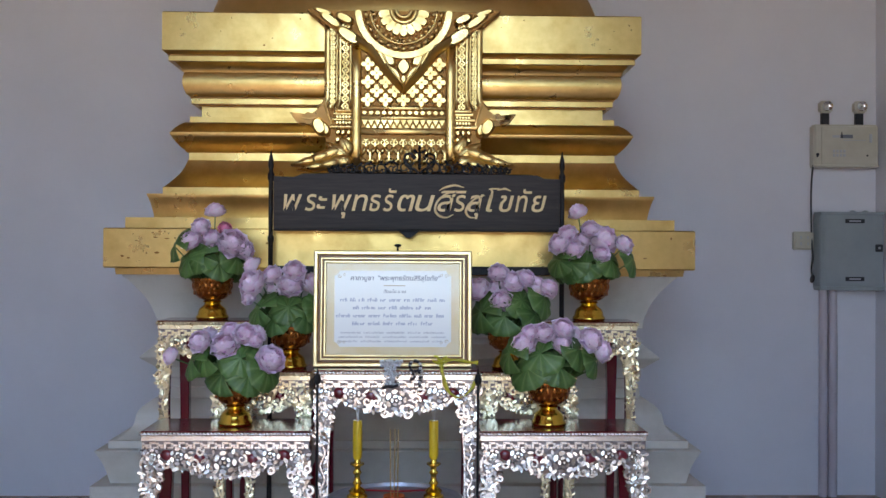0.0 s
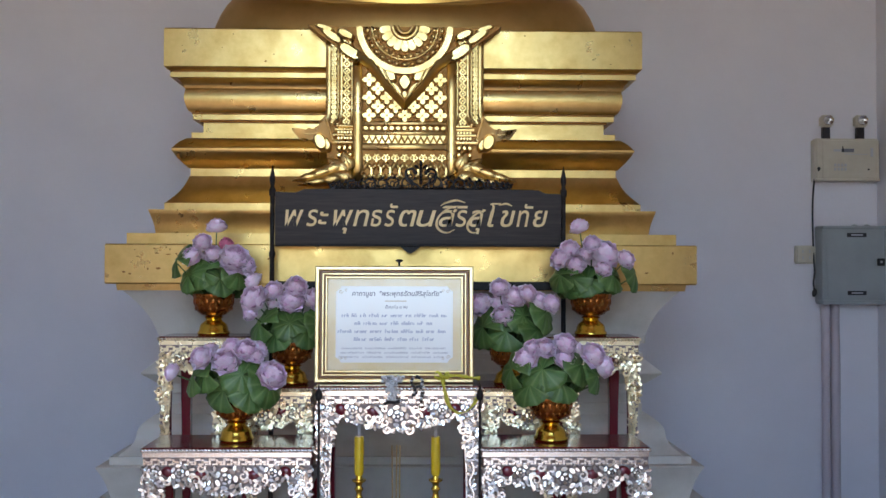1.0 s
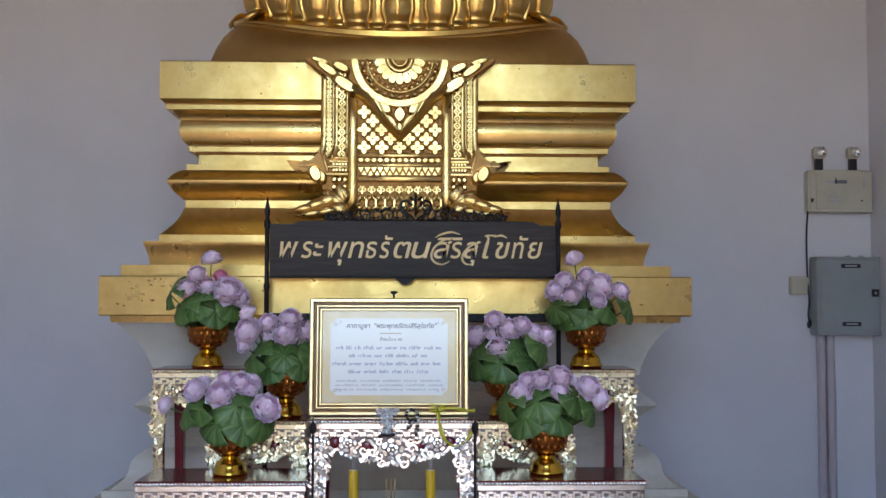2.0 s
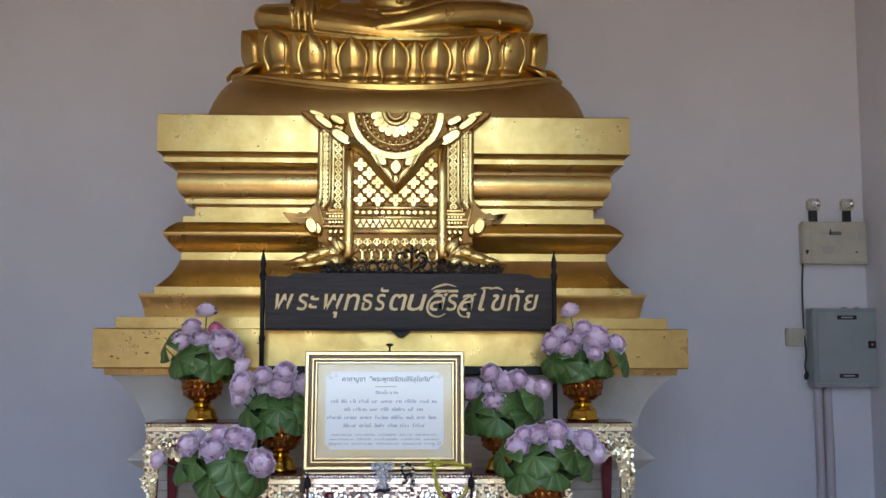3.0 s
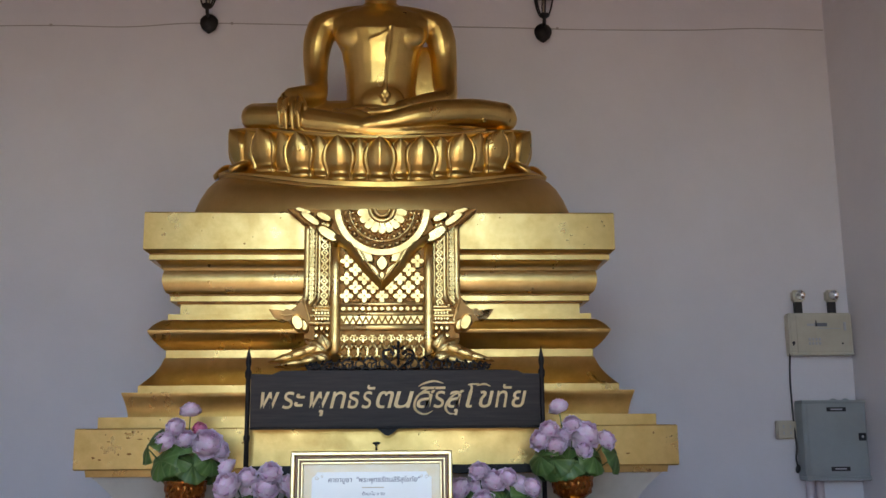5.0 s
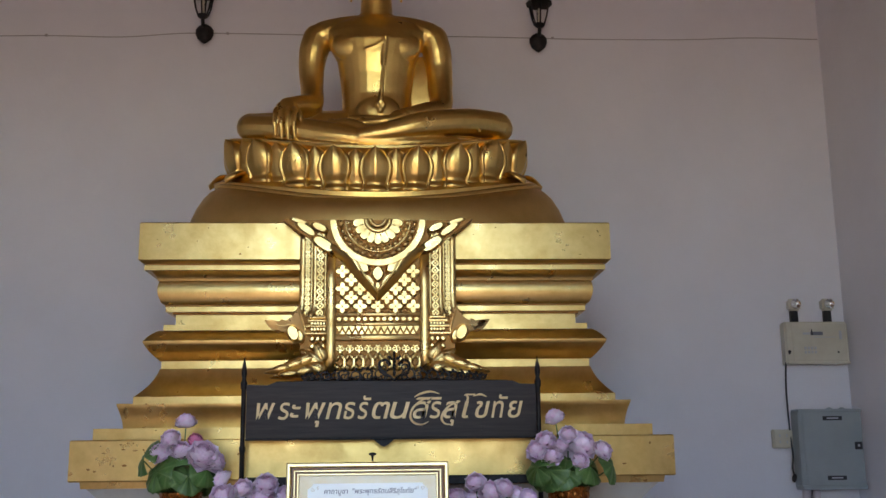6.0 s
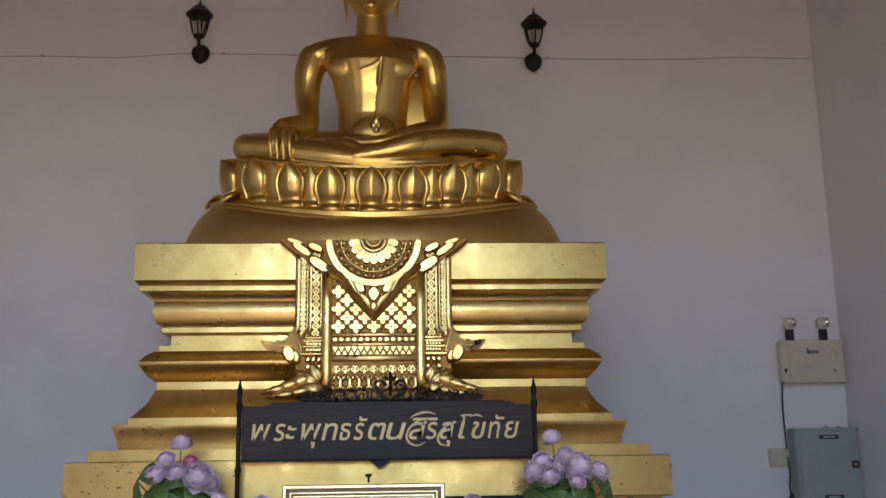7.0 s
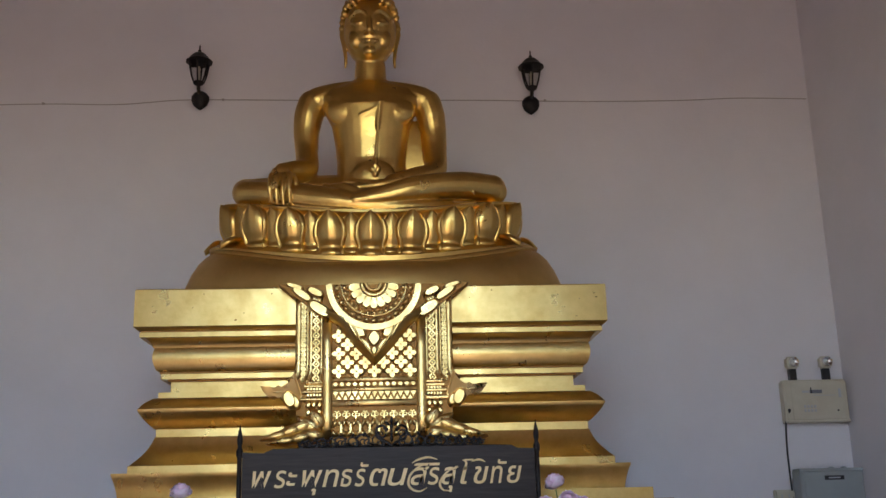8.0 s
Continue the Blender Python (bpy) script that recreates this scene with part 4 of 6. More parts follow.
pan("rosette_ring", half_ring(0.136, 0.005, PY - 0.012), smooth=True)
pan("rosette_ring", half_ring(0.050, 0.010, PY - 0.028, 0.7), smooth=True)
pan("rosette_ring", half_ring(0.030, 0.007, PY - 0.030), smooth=True)
bm = bmesh.new()
for i in range(15):
    a = math.pi * (1 + (i + 0.5) / 15)
    x, z = 0.156 * math.cos(a), 2.362 + 0.156 * math.sin(a)
    if z < 2.362:
        tablet(bm, (x, z), 0.0115, 0.0155, a, PY - 0.020, PY, 10)
for i in range(15):
    a = math.pi * (1 + (i + 0.5) / 15)
    x, z = 0.124 * math.cos(a), 2.362 + 0.124 * math.sin(a)
    if z < 2.362:
        blob(bm, (x, PY - 0.006, z), 0.012, 0.010, 0.012, 0.0, 8, 6)
pan("rosette_beading", bm, smooth=True)["kind"] = "stuff"
for i in range(9):
    a = math.pi * (1 + (i + 0.5) / 9)
    x, z = 0.080 * math.cos(a), 2.362 + 0.080 * math.sin(a)
    if z < 2.36:
        pan("rosette_petal", tablet(bmesh.new(), (x, z), 0.029, 0.0178, a, PY - 0.022, PY, 16, 0.7, inset=0.85))


# ---- name board on two turned posts ----
def font_mesh(body, width, shear=0.0, bold=0.0, depth=0.0015, em=0.0):
    """Letters as a mesh in the xz plane that face -y, their left end at x = 0 and width wide; em sets their height apart."""
    cu = bpy.data.curves.new("letters", "FONT")
    cu.body, cu.shear, cu.offset, cu.extrude, cu.resolution_u = body, shear, bold, depth, 3
    tmp = bpy.data.objects.new("letters", cu)
    scene.collection.objects.link(tmp)
    bpy.context.view_layer.update()
    me = bpy.data.meshes.new_from_object(tmp.evaluated_get(bpy.context.evaluated_depsgraph_get()))
    bpy.data.objects.remove(tmp)
    bm = bmesh.new()
    bm.from_mesh(me)
    bpy.data.meshes.remove(me)
    xs = [v.co.x for v in bm.verts]
    k = width / (max(xs) - min(xs))
    bm.transform(Matrix.Rotation(math.pi / 2, 4, "X") @ Matrix.Diagonal((k, em or k, 1, 1)) @ Matrix.Translation((-min(xs), 0, 0)))
    return bm


BY = 4.44
board = thing("name_board", (0, BY, 0), "black wooden name board with gold script on two turned posts", "sign")
bx0, bx1, bz0, bz1 = -0.632, 0.628, 1.642, 1.878
bm = extrude_outline(bmesh.new(), [(bx0, bz0), (bx1, bz0), (bx1, bz1 - 0.012), (bx1 - 0.07, bz1 - 0.010), (bx1 - 0.10, bz1 + 0.004), (bx0 + 0.13, bz1 + 0.006), (bx0 + 0.09, bz1 - 0.010), (bx0, bz1 - 0.006)], BY - 0.012, BY + 0.012)
into(part("panel", bm, BLACK_WOOD, None, "charcoal-black board with a fine crack"), board)
into(part("bottom_edge", box(bx0, BY - 0.018, bz0 - 0.010, bx1, BY + 0.014, bz0 + 0.001, 0.003), IRON), board)
into(part("bottom_drop", extrude_outline(bmesh.new(), [(-0.085, 1.634), (-0.05, 1.606), (-0.035, 1.602), (-0.02, 1.610), (0.01, 1.634)], BY - 0.008, BY + 0.008), IRON), board)
into(part("crack", box(0.387, BY - 0.0132, bz0, 0.3885, BY - 0.011, bz0 + 0.075), IRON), board)


def board_x(u):
    return bx0 + u * (bx1 - bx0)


# hand-lettered syllables: text, where each begins and ends along the board
for body, u0, u1 in (("\u0e1e", 0.038, 0.092), ("\u0e23", 0.112, 0.146), ("\u0e30", 0.153, 0.184), ("\u0e1e\u0e38", 0.206, 0.264), ("\u0e17", 0.275, 0.322), ("\u0e18", 0.336, 0.370),
                     ("\u0e23\u0e31", 0.384, 0.424), ("\u0e15", 0.434, 0.486), ("\u0e19", 0.496, 0.554), ("\u0e2a\u0e34", 0.574, 0.628), ("\u0e23\u0e34", 0.632, 0.668), ("\u0e2a\u0e38", 0.680, 0.728),
                     ("\u0e42", 0.744, 0.784), ("\u0e02", 0.790, 0.834), ("\u0e17\u0e31", 0.846, 0.896), ("\u0e22", 0.904, 0.948)):
    bm = font_mesh(body, (board_x(u1) - board_x(u0)) * 1.2, shear=0.24, bold=0.008, em=0.126)
    bm.transform(Matrix.Translation((board_x(u0) - 0.004, BY - 0.0125, 1.722)))
    into(part("lettering", bm, GOLD_PAINT, None, "hand-painted pale gold script"), board)


def swash(pts, thick):
    line = spline([(x, BY - 0.0128, z) for x, z in pts], 6)
    n = len(line)
    bm = tube(bmesh.new(), line, [0.0016 + thick * math.sin(math.pi * i / (n - 1)) for i in range(n)], 8, 0.2, up=(0, 1, 0))
    into(part("letter_swash", bm, GOLD_PAINT, None, smooth=True), board)


swash([(0.175, 1.812), (0.125, 1.797), (0.088, 1.764), (0.078, 1.726), (0.096, 1.701), (0.128, 1.694), (0.158, 1.708)], 0.0040)
swash([(0.205, 1.826), (0.165, 1.836), (0.120, 1.826), (0.095, 1.812)], 0.0034)
swash([(0.296, 1.792), (0.252, 1.776), (0.222, 1.745), (0.214, 1.716), (0.230, 1.696), (0.258, 1.694)], 0.0040)
swash([(0.412, 1.812), (0.385, 1.822), (0.352, 1.815)], 0.0030)
for x in (-0.645, 0.640):
    bm = turned([(0.016, 0), (0.016, 0.02), (0.011, 0.03), (0.0105, 1.58), (0.014, 1.59), (0.014, 1.605), (0.010, 1.612), (0.0105, 1.85), (0.0145, 1.858), (0.015, 1.88), (0.010, 1.89), (0.0085, 1.90), (0.012, 1.915),
                 (0.0125, 1.93), (0.0085, 1.955), (0.004, 1.975), (0.001, 1.99)], 14, at=(x, BY, 0))
    into(part("post", bm, IRON, None, smooth=50), board)
into(part("lower_rail", box(-0.637, BY - 0.012, 1.440, 0.632, BY + 0.012, 1.478, 0.004), IRON), board)
# wrought cresting: pairs of tendrils that grow towards the middle
cc = 0.008
for s in (-1, 1):
    bm = bmesh.new()
    x = 0.03
    for k in range(9):
        r = 0.036 - 0.0027 * k
        h = 1.892 + r * 0.55
        scroll(bm, cc + s * (x + r), h, r, BY, 1.35, math.pi * (0.9 if k % 2 else 1.3), s * (1 if k % 2 else -1), 0.0048)
        scroll(bm, cc + s * (x + 0.45 * r), h - r * 0.25, r * 0.55, BY + 0.003, 1.2, math.pi * 0.5, s * (-1 if k % 2 else 1), 0.0038)
        blob(bm, (cc + s * (x + 0.9 * r), BY, h + r * 0.85), 0.012, 0.006, 0.006, s * 0.9)
        blob(bm, (cc + s * (x + 1.5 * r), BY, h - r * 0.35), 0.011, 0.006, 0.006, -s * 0.5)
        blob(bm, (cc + s * (x + 1.9 * r), BY, h + r * 0.45), 0.010, 0.006, 0.005, s * (0.6 if k % 2 else -0.4))
        x += r * 1.62
    tube(bm, [(cc + s * 0.01, BY, 1.886), (cc + s * 0.25, BY, 1.886), (cc + s * 0.50, BY, 1.880)], 0.005, 6)
    into(part("crest_scroll", bm, IRON, None, "black wrought scrollwork", smooth=50), board)
bm = bmesh.new()
for s in (-1, 1):
    tube(bm, spline([(cc, BY, 1.885), (cc + s * 0.020, BY, 1.905), (cc + s * 0.060, BY, 1.925), (cc + s * 0.065, BY, 1.965), (cc + s * 0.035, BY, 1.975), (cc + s * 0.022, BY, 1.95)], 5), 0.0058, 7)
    scroll(bm, cc + s * 0.045, 1.94, 0.02, BY - 0.004, 1.2, 0, s, 0.004)
    blob(bm, (cc + s * 0.018, BY, 1.985), 0.015, 0.006, 0.007, s * -0.7)
    blob(bm, (cc + s * 0.026, BY, 1.962), 0.015, 0.006, 0.007, s * -0.3)
for k in range(4):
    blob(bm, (cc, BY, 1.92 + 0.026 * k), 0.008, 0.007, 0.016)
into(part("crest_finial", bm, IRON, None, smooth=50), board)

# small hook screwed into the gold slab behind the board
hook = thing("hook", (-0.088, 4.525, 1.555), "small dark metal hook screwed into the gold slab", "hook")
bm = bmesh.new()
tube(bm, [(0, 0.01, 0.0), (0, -0.012, 0.0)], 0.006, 8)
blob(bm, (0, -0.006, 0.008), 0.017, 0.006, 0.007, 0, 10, 6)
tube(bm, [(0, -0.008, 0), (0, -0.014, -0.012), (0, -0.010, -0.022)], 0.004, 6)
part("screw", bm, IRON, hook)


board.location.z -= 0.008

# ---- altar tables ----
def apron_outline(w, drop_mid, drop_side, leg):
    """The lower edge of an apron: arched beside the legs, hanging in lobes at the middle. z is 0 at its top."""
    pts = [(-w / 2, 0), (-w / 2, -0.21), (-w / 2 + leg * 0.62, -0.21), (-w / 2 + leg * 0.75, -0.155)]
    inner = w / 2 - leg
    N = 28
    for i in range(N + 1):
        x = -inner + 2 * inner * i / N
        u = abs(x) / inner
        hang = drop_side + (drop_mid - drop_side) * max(0.0, math.cos(u * math.pi * 0.5)) ** 1.2
        hang += 0.010 * abs(math.sin(u * math.pi * 3.5))
        if u > 0.86:
            hang = drop_side * 0.75 + (0.15 - drop_side * 0.75) * ((u - 0.86) / 0.14) ** 2.2
        pts.append((x, -hang))
    pts += [(w / 2 - leg * 0.75, -0.155), (w / 2 - leg * 0.62, -0.21), (w / 2, -0.21), (w / 2, 0)]
    return pts


def inside(poly, x, z):
    c = False
    for (xa, za), (xb, zb) in zip(poly, poly[1:] + poly[:1]):
        if (za > z) != (zb > z) and x < (xb - xa) * (z - za) / (zb - za) + xa:
            c = not c
    return c


def altar_table(at, w, d, h, silver, label, group, drop_mid=0.105, drop_side=0.062, seed=1, rear_in=0.0):
    """A lacquered altar table: front edge at y = 0, top at z = h."""
    rng = random.Random(seed)
    t = thing("altar_table", at, label, "altar table", group)
    part("top_board", box(-w / 2, 0.002, h - 0.016, w / 2, d, h, 0.004), RED_LACQUER, t, "glossy dark red lacquered top")
    # rope edge
    bm = bmesh.new()
    n = int(w / 0.013)
    for i in range(n):
        blob(bm, (-w / 2 + (i + 0.5) * w / n, -0.002, h - 0.0095), 0.0095, 0.007, 0.0072, 0.55, 7, 5)
    nd = int(d / 0.016)
    for s in (-1, 1):
        for i in range(nd):
            blob(bm, (s * (w / 2 + 0.001), (i + 0.5) * d / nd, h - 0.0095), 0.006, 0.009, 0.0072, 0, 6, 4)
    part("rope_edge", bm, silver, t, "twisted silver rope moulding", smooth=True)
    part("top_frame", box(-w / 2 + 0.003, 0.003, h - 0.034, w / 2 - 0.003, d - 0.003, h - 0.0162), silver, t)
    # fret band
    bm = box(-w / 2 + 0.006, 0.004, h - 0.064, w / 2 - 0.006, 0.016, h - 0.0345)
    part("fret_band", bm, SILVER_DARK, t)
    bm = bmesh.new()
    n = int(w / 0.026)
    p = (w - 0.014) / n
    for i in range(n):
        x = -w / 2 + 0.007 + i * p
        up = h - 0.041 if i % 2 else h - 0.050
        box(x, -0.001, up - 0.004, x + p * 0.92, 0.005, up + 0.004, bm=bm)
        box(x, -0.001, h - 0.061, x + p * 0.34, 0.005, h - 0.040, bm=bm)
        box(x + p * 0.5, -0.0005, h - 0.061, x + p * 0.95, 0.005, h - 0.055, bm=bm)
    part("fret_pattern", bm, silver, t, "stamped silver key pattern")
    # apron: dark silver plate, silver foliage over it
    leg = 0.062 if w > 0.5 else 0.052
    oz = h - 0.066
    ol = apron_outline(w - 0.006, drop_mid, drop_side, leg)
    part("apron", extrude_outline(bmesh.new(), [(x, oz + z) for x, z in ol], 0.006, 0.020), SILVER_DARK, t, "dark silver apron plate")
    panes = [(s * w * f, -drop_side * g) for s in (-1, 1) for f, g in (((0.155, 0.75), (0.345, 0.45)) if w > 0.5 else ((0.18, 0.62),))]
    for x, z in panes:
        part("red_inlay", blob(bmesh.new(), (x, 0.004, oz + z), 0.024, 0.009, 0.019, 0.4, 9, 6), RED_GLASS, t, smooth=True)
    bm = bmesh.new()
    spots = [(0, -drop_mid * 0.46, drop_mid * 0.36)]
    for f, r in (((0.27, 0.026), (0.42, 0.021)) if w > 0.5 else ((0.30, 0.022),)):
        for s in (-1, 1):
            spots.append((s * f * w, -drop_side * 0.48, r))
    for x, z, r in spots:
        bm = bmesh.new()
        rosette(bm, x, oz + z, r, -0.003)
        part("apron_rosette", bm, silver, t, smooth=28)
    bm = bmesh.new()
    for i, (xa, za) in enumerate(ol[3:-3]):
        tablet(bm, (xa, oz + za + 0.004), 0.0098, 0.0062, rng.uniform(-0.8, 0.8), -0.006, 0.008, 8, inset=0.66, lean=(rng.gauss(0, 0.1), rng.gauss(0.03, 0.1)))
        if i % 2 == 0 and abs(xa) < w / 2 - leg:
            blob(bm, (xa, 0.003, oz + za - 0.004), 0.006, 0.005, 0.007, 0, 6, 4)
    done = []
    for k in range(4200):
        x, z = rng.uniform(-w / 2, w / 2), rng.uniform(-0.205, -0.004)
        rolled = rng.random() < 0.35
        room = rng.uniform(0.013, 0.019) if rolled else rng.uniform(0.007, 0.010)
        if not inside(ol, x, z) or any(math.hypot(x - p, z - q) < r * 1.22 + room * 0.6 for p, q, r in spots):
            continue
        if any(math.hypot(x - p, z - q) < 0.018 for p, q in panes) or any(math.hypot(x - p, z - q) < 0.70 * (r + room) for p, q, r in done):
            continue
        done.append((x, z, room))
        if rolled:
            curl(bm, x, oz + z, room, -0.002, rng.uniform(0, 6), rng.choice((-1, 1)), 0.0078)
        else:
            tablet(bm, (x, oz + z), room * 1.6, room * 0.85, rng.uniform(0, 3.1), -0.005 - rng.uniform(0, 0.004), 0.008, 9, inset=0.78, lean=(rng.gauss(0, 0.11), rng.gauss(0.03, 0.12)))
    part("apron_foliage", bm, silver, t, "embossed silver foliage", smooth=28)
    # side aprons and rear
    for s in (-1, 1):
        x = s * (w / 2 - 0.012)
        part("side_apron", box(x - 0.006, 0.022, h - 0.15, x + 0.006, d - 0.01, h - 0.0345), RED_LACQUER, t)
    part("rear_apron", box(-w / 2 + 0.02, d - 0.02, h - 0.13, w / 2 - 0.02, d - 0.008, h - 0.0345), RED_LACQUER, t)
    # curved legs; the front pair is faced with silver
    for s in (-1, 1):
        for front in (True, False):
            y = 0.012 if front else d - 0.055
            bm = bmesh.new()
            rings = []
            for z, off, ww in ((oz - 0.0, 0.0, leg), (oz - 0.12, 0.0, leg * 0.86), (oz - 0.25, 0.004, leg * 0.72), (h * 0.35, 0.012, leg * 0.64), (h * 0.12, 0.004, leg * 0.66), (0.03, -0.012, leg * 0.9), (0.0, -0.012, leg * 0.9)):
                xo = s * (w / 2 - 0.004 - off - (0 if front else rear_in))
                xi = xo - s * ww
                rings.append([(xo, y, z), (xi, y, z), (xi, y + 0.045, z), (xo, y + 0.045, z)])
            rings_to_mesh(bm, rings)
            bmesh.ops.bevel(bm, geom=bm.edges[:], offset=0.004, segments=1, affect="EDGES")
            lg = part("leg", bm, RED_LACQUER, t, smooth=40)
            if front:
                bm = bmesh.new()
                rings = []
                for z, off, ww in ((oz, 0.0, leg * 0.98), (oz - 0.12, 0.0, leg * 0.84), (oz - 0.25, 0.004, leg * 0.70), (h * 0.35, 0.012, leg * 0.62), (h * 0.12, 0.004, leg * 0.64), (0.03, -0.010, leg * 0.86)):
                    xo = s * (w / 2 - 0.005 - off)
                    xi = xo - s * ww
                    rings.append([(xo, y - 0.0025, z), (xi, y - 0.0025, z), (xi, y + 0.006, z), (xo, y + 0.006, z)])
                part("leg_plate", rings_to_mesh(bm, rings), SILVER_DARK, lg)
                bm = bmesh.new()
                line = []
                z = oz - 0.02
                while z > 0.05:
                    f = min(1, (oz - z) / 0.3)
                    line.append((s * (w / 2 - 0.006 - 0.004 * f - leg * (0.46 - 0.10 * f)), z))
                    z -= 0.0135
                vine(bm, line, y - 0.004, leg * 0.13, 0.9, rng)
                edge = [(s * (w / 2 - 0.004 - leg * q), y - 0.002, zz) for q, zz in ((0.98, oz - 0.10), (0.84, oz - 0.16), (0.76, oz - 0.26), (0.72, h * 0.35), (0.70, h * 0.12))]
                tube(bm, edge, 0.0055, 6)
                part("leg_foliage", bm, silver, lg, "embossed silver facing", smooth=28)
    for z in (h * 0.22,):
        for s in (-1, 1):
            part("stretcher", box(s * (w / 2 - 0.035) - 0.010, 0.05, z, s * (w / 2 - 0.035) + 0.010, d - 0.05, z + 0.022, 0.003), RED_LACQUER, t)
    return t


G_LOW, G_MID, G_TALL = "low altar tables", "middle altar tables", "tall altar tables"
low = altar_table((-0.678, 3.60, 0), 0.604, 0.29, 0.888, SILVER, "low red lacquered altar table faced with embossed silver", G_LOW, 0.092, 0.044, 3)
copy_thing(low, pose(0.529, 3.60, 0))
altar_table((-0.072, 3.635, 0), 0.596, 0.27, 1.102, SILVER, "central red lacquered altar table faced with embossed silver", "", 0.088, 0.036, 5)
mid = altar_table((-0.602, 3.925, 0), 0.384, 0.245, 1.064, SILVER_WARM, "red lacquered altar table with warm-toned silver foliage", G_MID, 0.088, 0.044, 8)
copy_thing(mid, pose(0.438, 3.925, 0))
tall = altar_table((-0.867, 4.185, 0), 0.414, 0.225, 1.243, SILVER_WARM, "tall red lacquered altar table with warm-toned silver foliage", G_TALL, 0.088, 0.044, 11, rear_in=0.05)
copy_thing(tall, pose(0.718, 4.185, 0))

# ---- framed prayer sheet, leaning back a little on the central table ----
FM = pose(-0.090, 3.735, 1.103, -3.5)
sheet = new("picture_frame")
sheet.matrix_basis = FM
tagged(sheet, "gilt frame with a printed prayer sheet, leaning on the table", "picture frame")
FW, FH = 0.588, 0.432


def rim(inset, width, y0, y1, bevel=0.002):
    """Four mitred-looking rails of a frame, one mesh."""
    x0, x1, z0, z1 = -FW / 2 + inset, FW / 2 - inset, inset, FH - inset
    bm = bmesh.new()
    prof = [(0, y1), (0, y0 + width * 0.35), (width * 0.25, y0), (width * 0.75, y0), (width, y0 + width * 0.35), (width, y1)]
    rings = []
    for x, z, sx, sz in ((x0, z0, 1, 1), (x1, z0, -1, 1), (x1, z1, -1, -1), (x0, z1, 1, -1)):
        rings.append([(x + sx * o, y, z + sz * o) for o, y in prof])
    rings.append(rings[0])
    rings_to_mesh(bm, rings, closed=True, cap0=False, cap1=False)
    bmesh.ops.remove_doubles(bm, verts=bm.verts[:], dist=1e-6)
    return bm


part("outer_rail", rim(0.0, 0.017, -0.012, 0.022), FRAME_GOLD, sheet, "pale gilt outer rail")
part("dark_band", rim(0.017, 0.009, -0.004, 0.020), FRAME_RED, sheet, "red-brown sunk band")
part("bead_rail", rim(0.026, 0.007, -0.010, 0.020), FRAME_GOLD, sheet)
part("dark_band", rim(0.033, 0.005, -0.002, 0.020), FRAME_RED, sheet)
part("inner_rail", rim(0.038, 0.008, -0.006, 0.020), FRAME_GOLD, sheet)
part("backing_board", box(-FW / 2 + 0.01, 0.0235, 0.01, FW / 2 - 0.01, 0.028, FH - 0.01), FRAME_RED, sheet)
part("printed_border", box(-FW / 2 + 0.044, 0.012, 0.044, FW / 2 - 0.044, 0.016, FH - 0.044), PAPER_EDGE, sheet, "cream and gold printed border")
px, pz = FW / 2 - 0.076, 0.074
bm = extrude_outline(bmesh.new(), [(-px + 0.02, pz), (px - 0.02, pz), (px - 0.012, pz + 0.012), (px, pz + 0.02), (px, FH - pz - 0.02), (px - 0.012, FH - pz - 0.012), (px - 0.02, FH - pz), (-px + 0.02, FH - pz), (-px + 0.012, FH - pz - 0.012), (-px, FH - pz - 0.02), (-px, pz + 0.02), (-px + 0.012, pz + 0.012)], 0.0095, 0.0125)
part("paper", bm, PAPER, sheet, "white printed prayer sheet")
TY = 0.0088
bm = font_mesh("\u0e04\u0e32\u0e16\u0e32\u0e1a\u0e39\u0e0a\u0e32  \"\u0e1e\u0e23\u0e30\u0e1e\u0e38\u0e17\u0e18\u0e23\u0e31\u0e15\u0e19\u0e2a\u0e34\u0e23\u0e34\u0e2a\u0e38\u0e42\u0e02\u0e17\u0e31\u0e22\"", 0.335, bold=0.008, depth=0.0003, shear=0.15)
bm.transform(Matrix.Translation((-0.158, TY, 0.322)))
part("title_lettering", bm, INK, sheet)
bm = font_mesh("\u0e15\u0e31\u0e49\u0e07\u0e19\u0e30\u0e42\u0e21 \u0e53 \u0e08\u0e1a", 0.082, bold=0.004, depth=0.0003)
bm.transform(Matrix.Translation((-0.034, TY, 0.275)))
part("line_lettering", bm, INK, sheet)
part("ornament_line", box(-0.035, TY, 0.301, 0.045, TY + 0.0008, 0.3035), INK_GOLD, sheet)
rng = random.Random(21)


def word_bars(z, half, hgt, mat, mean):
    """A line of unreadable print as bars of word length."""
    bm = bmesh.new()
    x = -half
    while x < half - 0.01:
        l = min(rng.uniform(0.6, 1.5) * mean, half - x)
        n = max(1, int(l / (hgt * 0.95)))
        for k in range(n):
            xa = x + k * l / n
            g = l / n
            box(xa, TY, z - hgt / 2, xa + g * 0.28, TY + 0.0006, z + hgt / 2, bm=bm)
            if rng.random() < 0.75:
                box(xa + g * 0.28, TY + 0.0001, z + hgt * 0.28, xa + g * 0.78, TY + 0.0006, z + hgt / 2, bm=bm)
            if rng.random() < 0.6:
                box(xa + g * 0.56, TY, z - hgt / 2, xa + g * 0.80, TY + 0.0006, z + hgt * 0.27, bm=bm)
            if rng.random() < 0.35:
                box(xa, TY, z + hgt * 0.72, xa + g * 0.6, TY + 0.0006, z + hgt * 1.0, bm=bm)
        x += l + 0.010
    part("print_line", bm, mat, sheet)


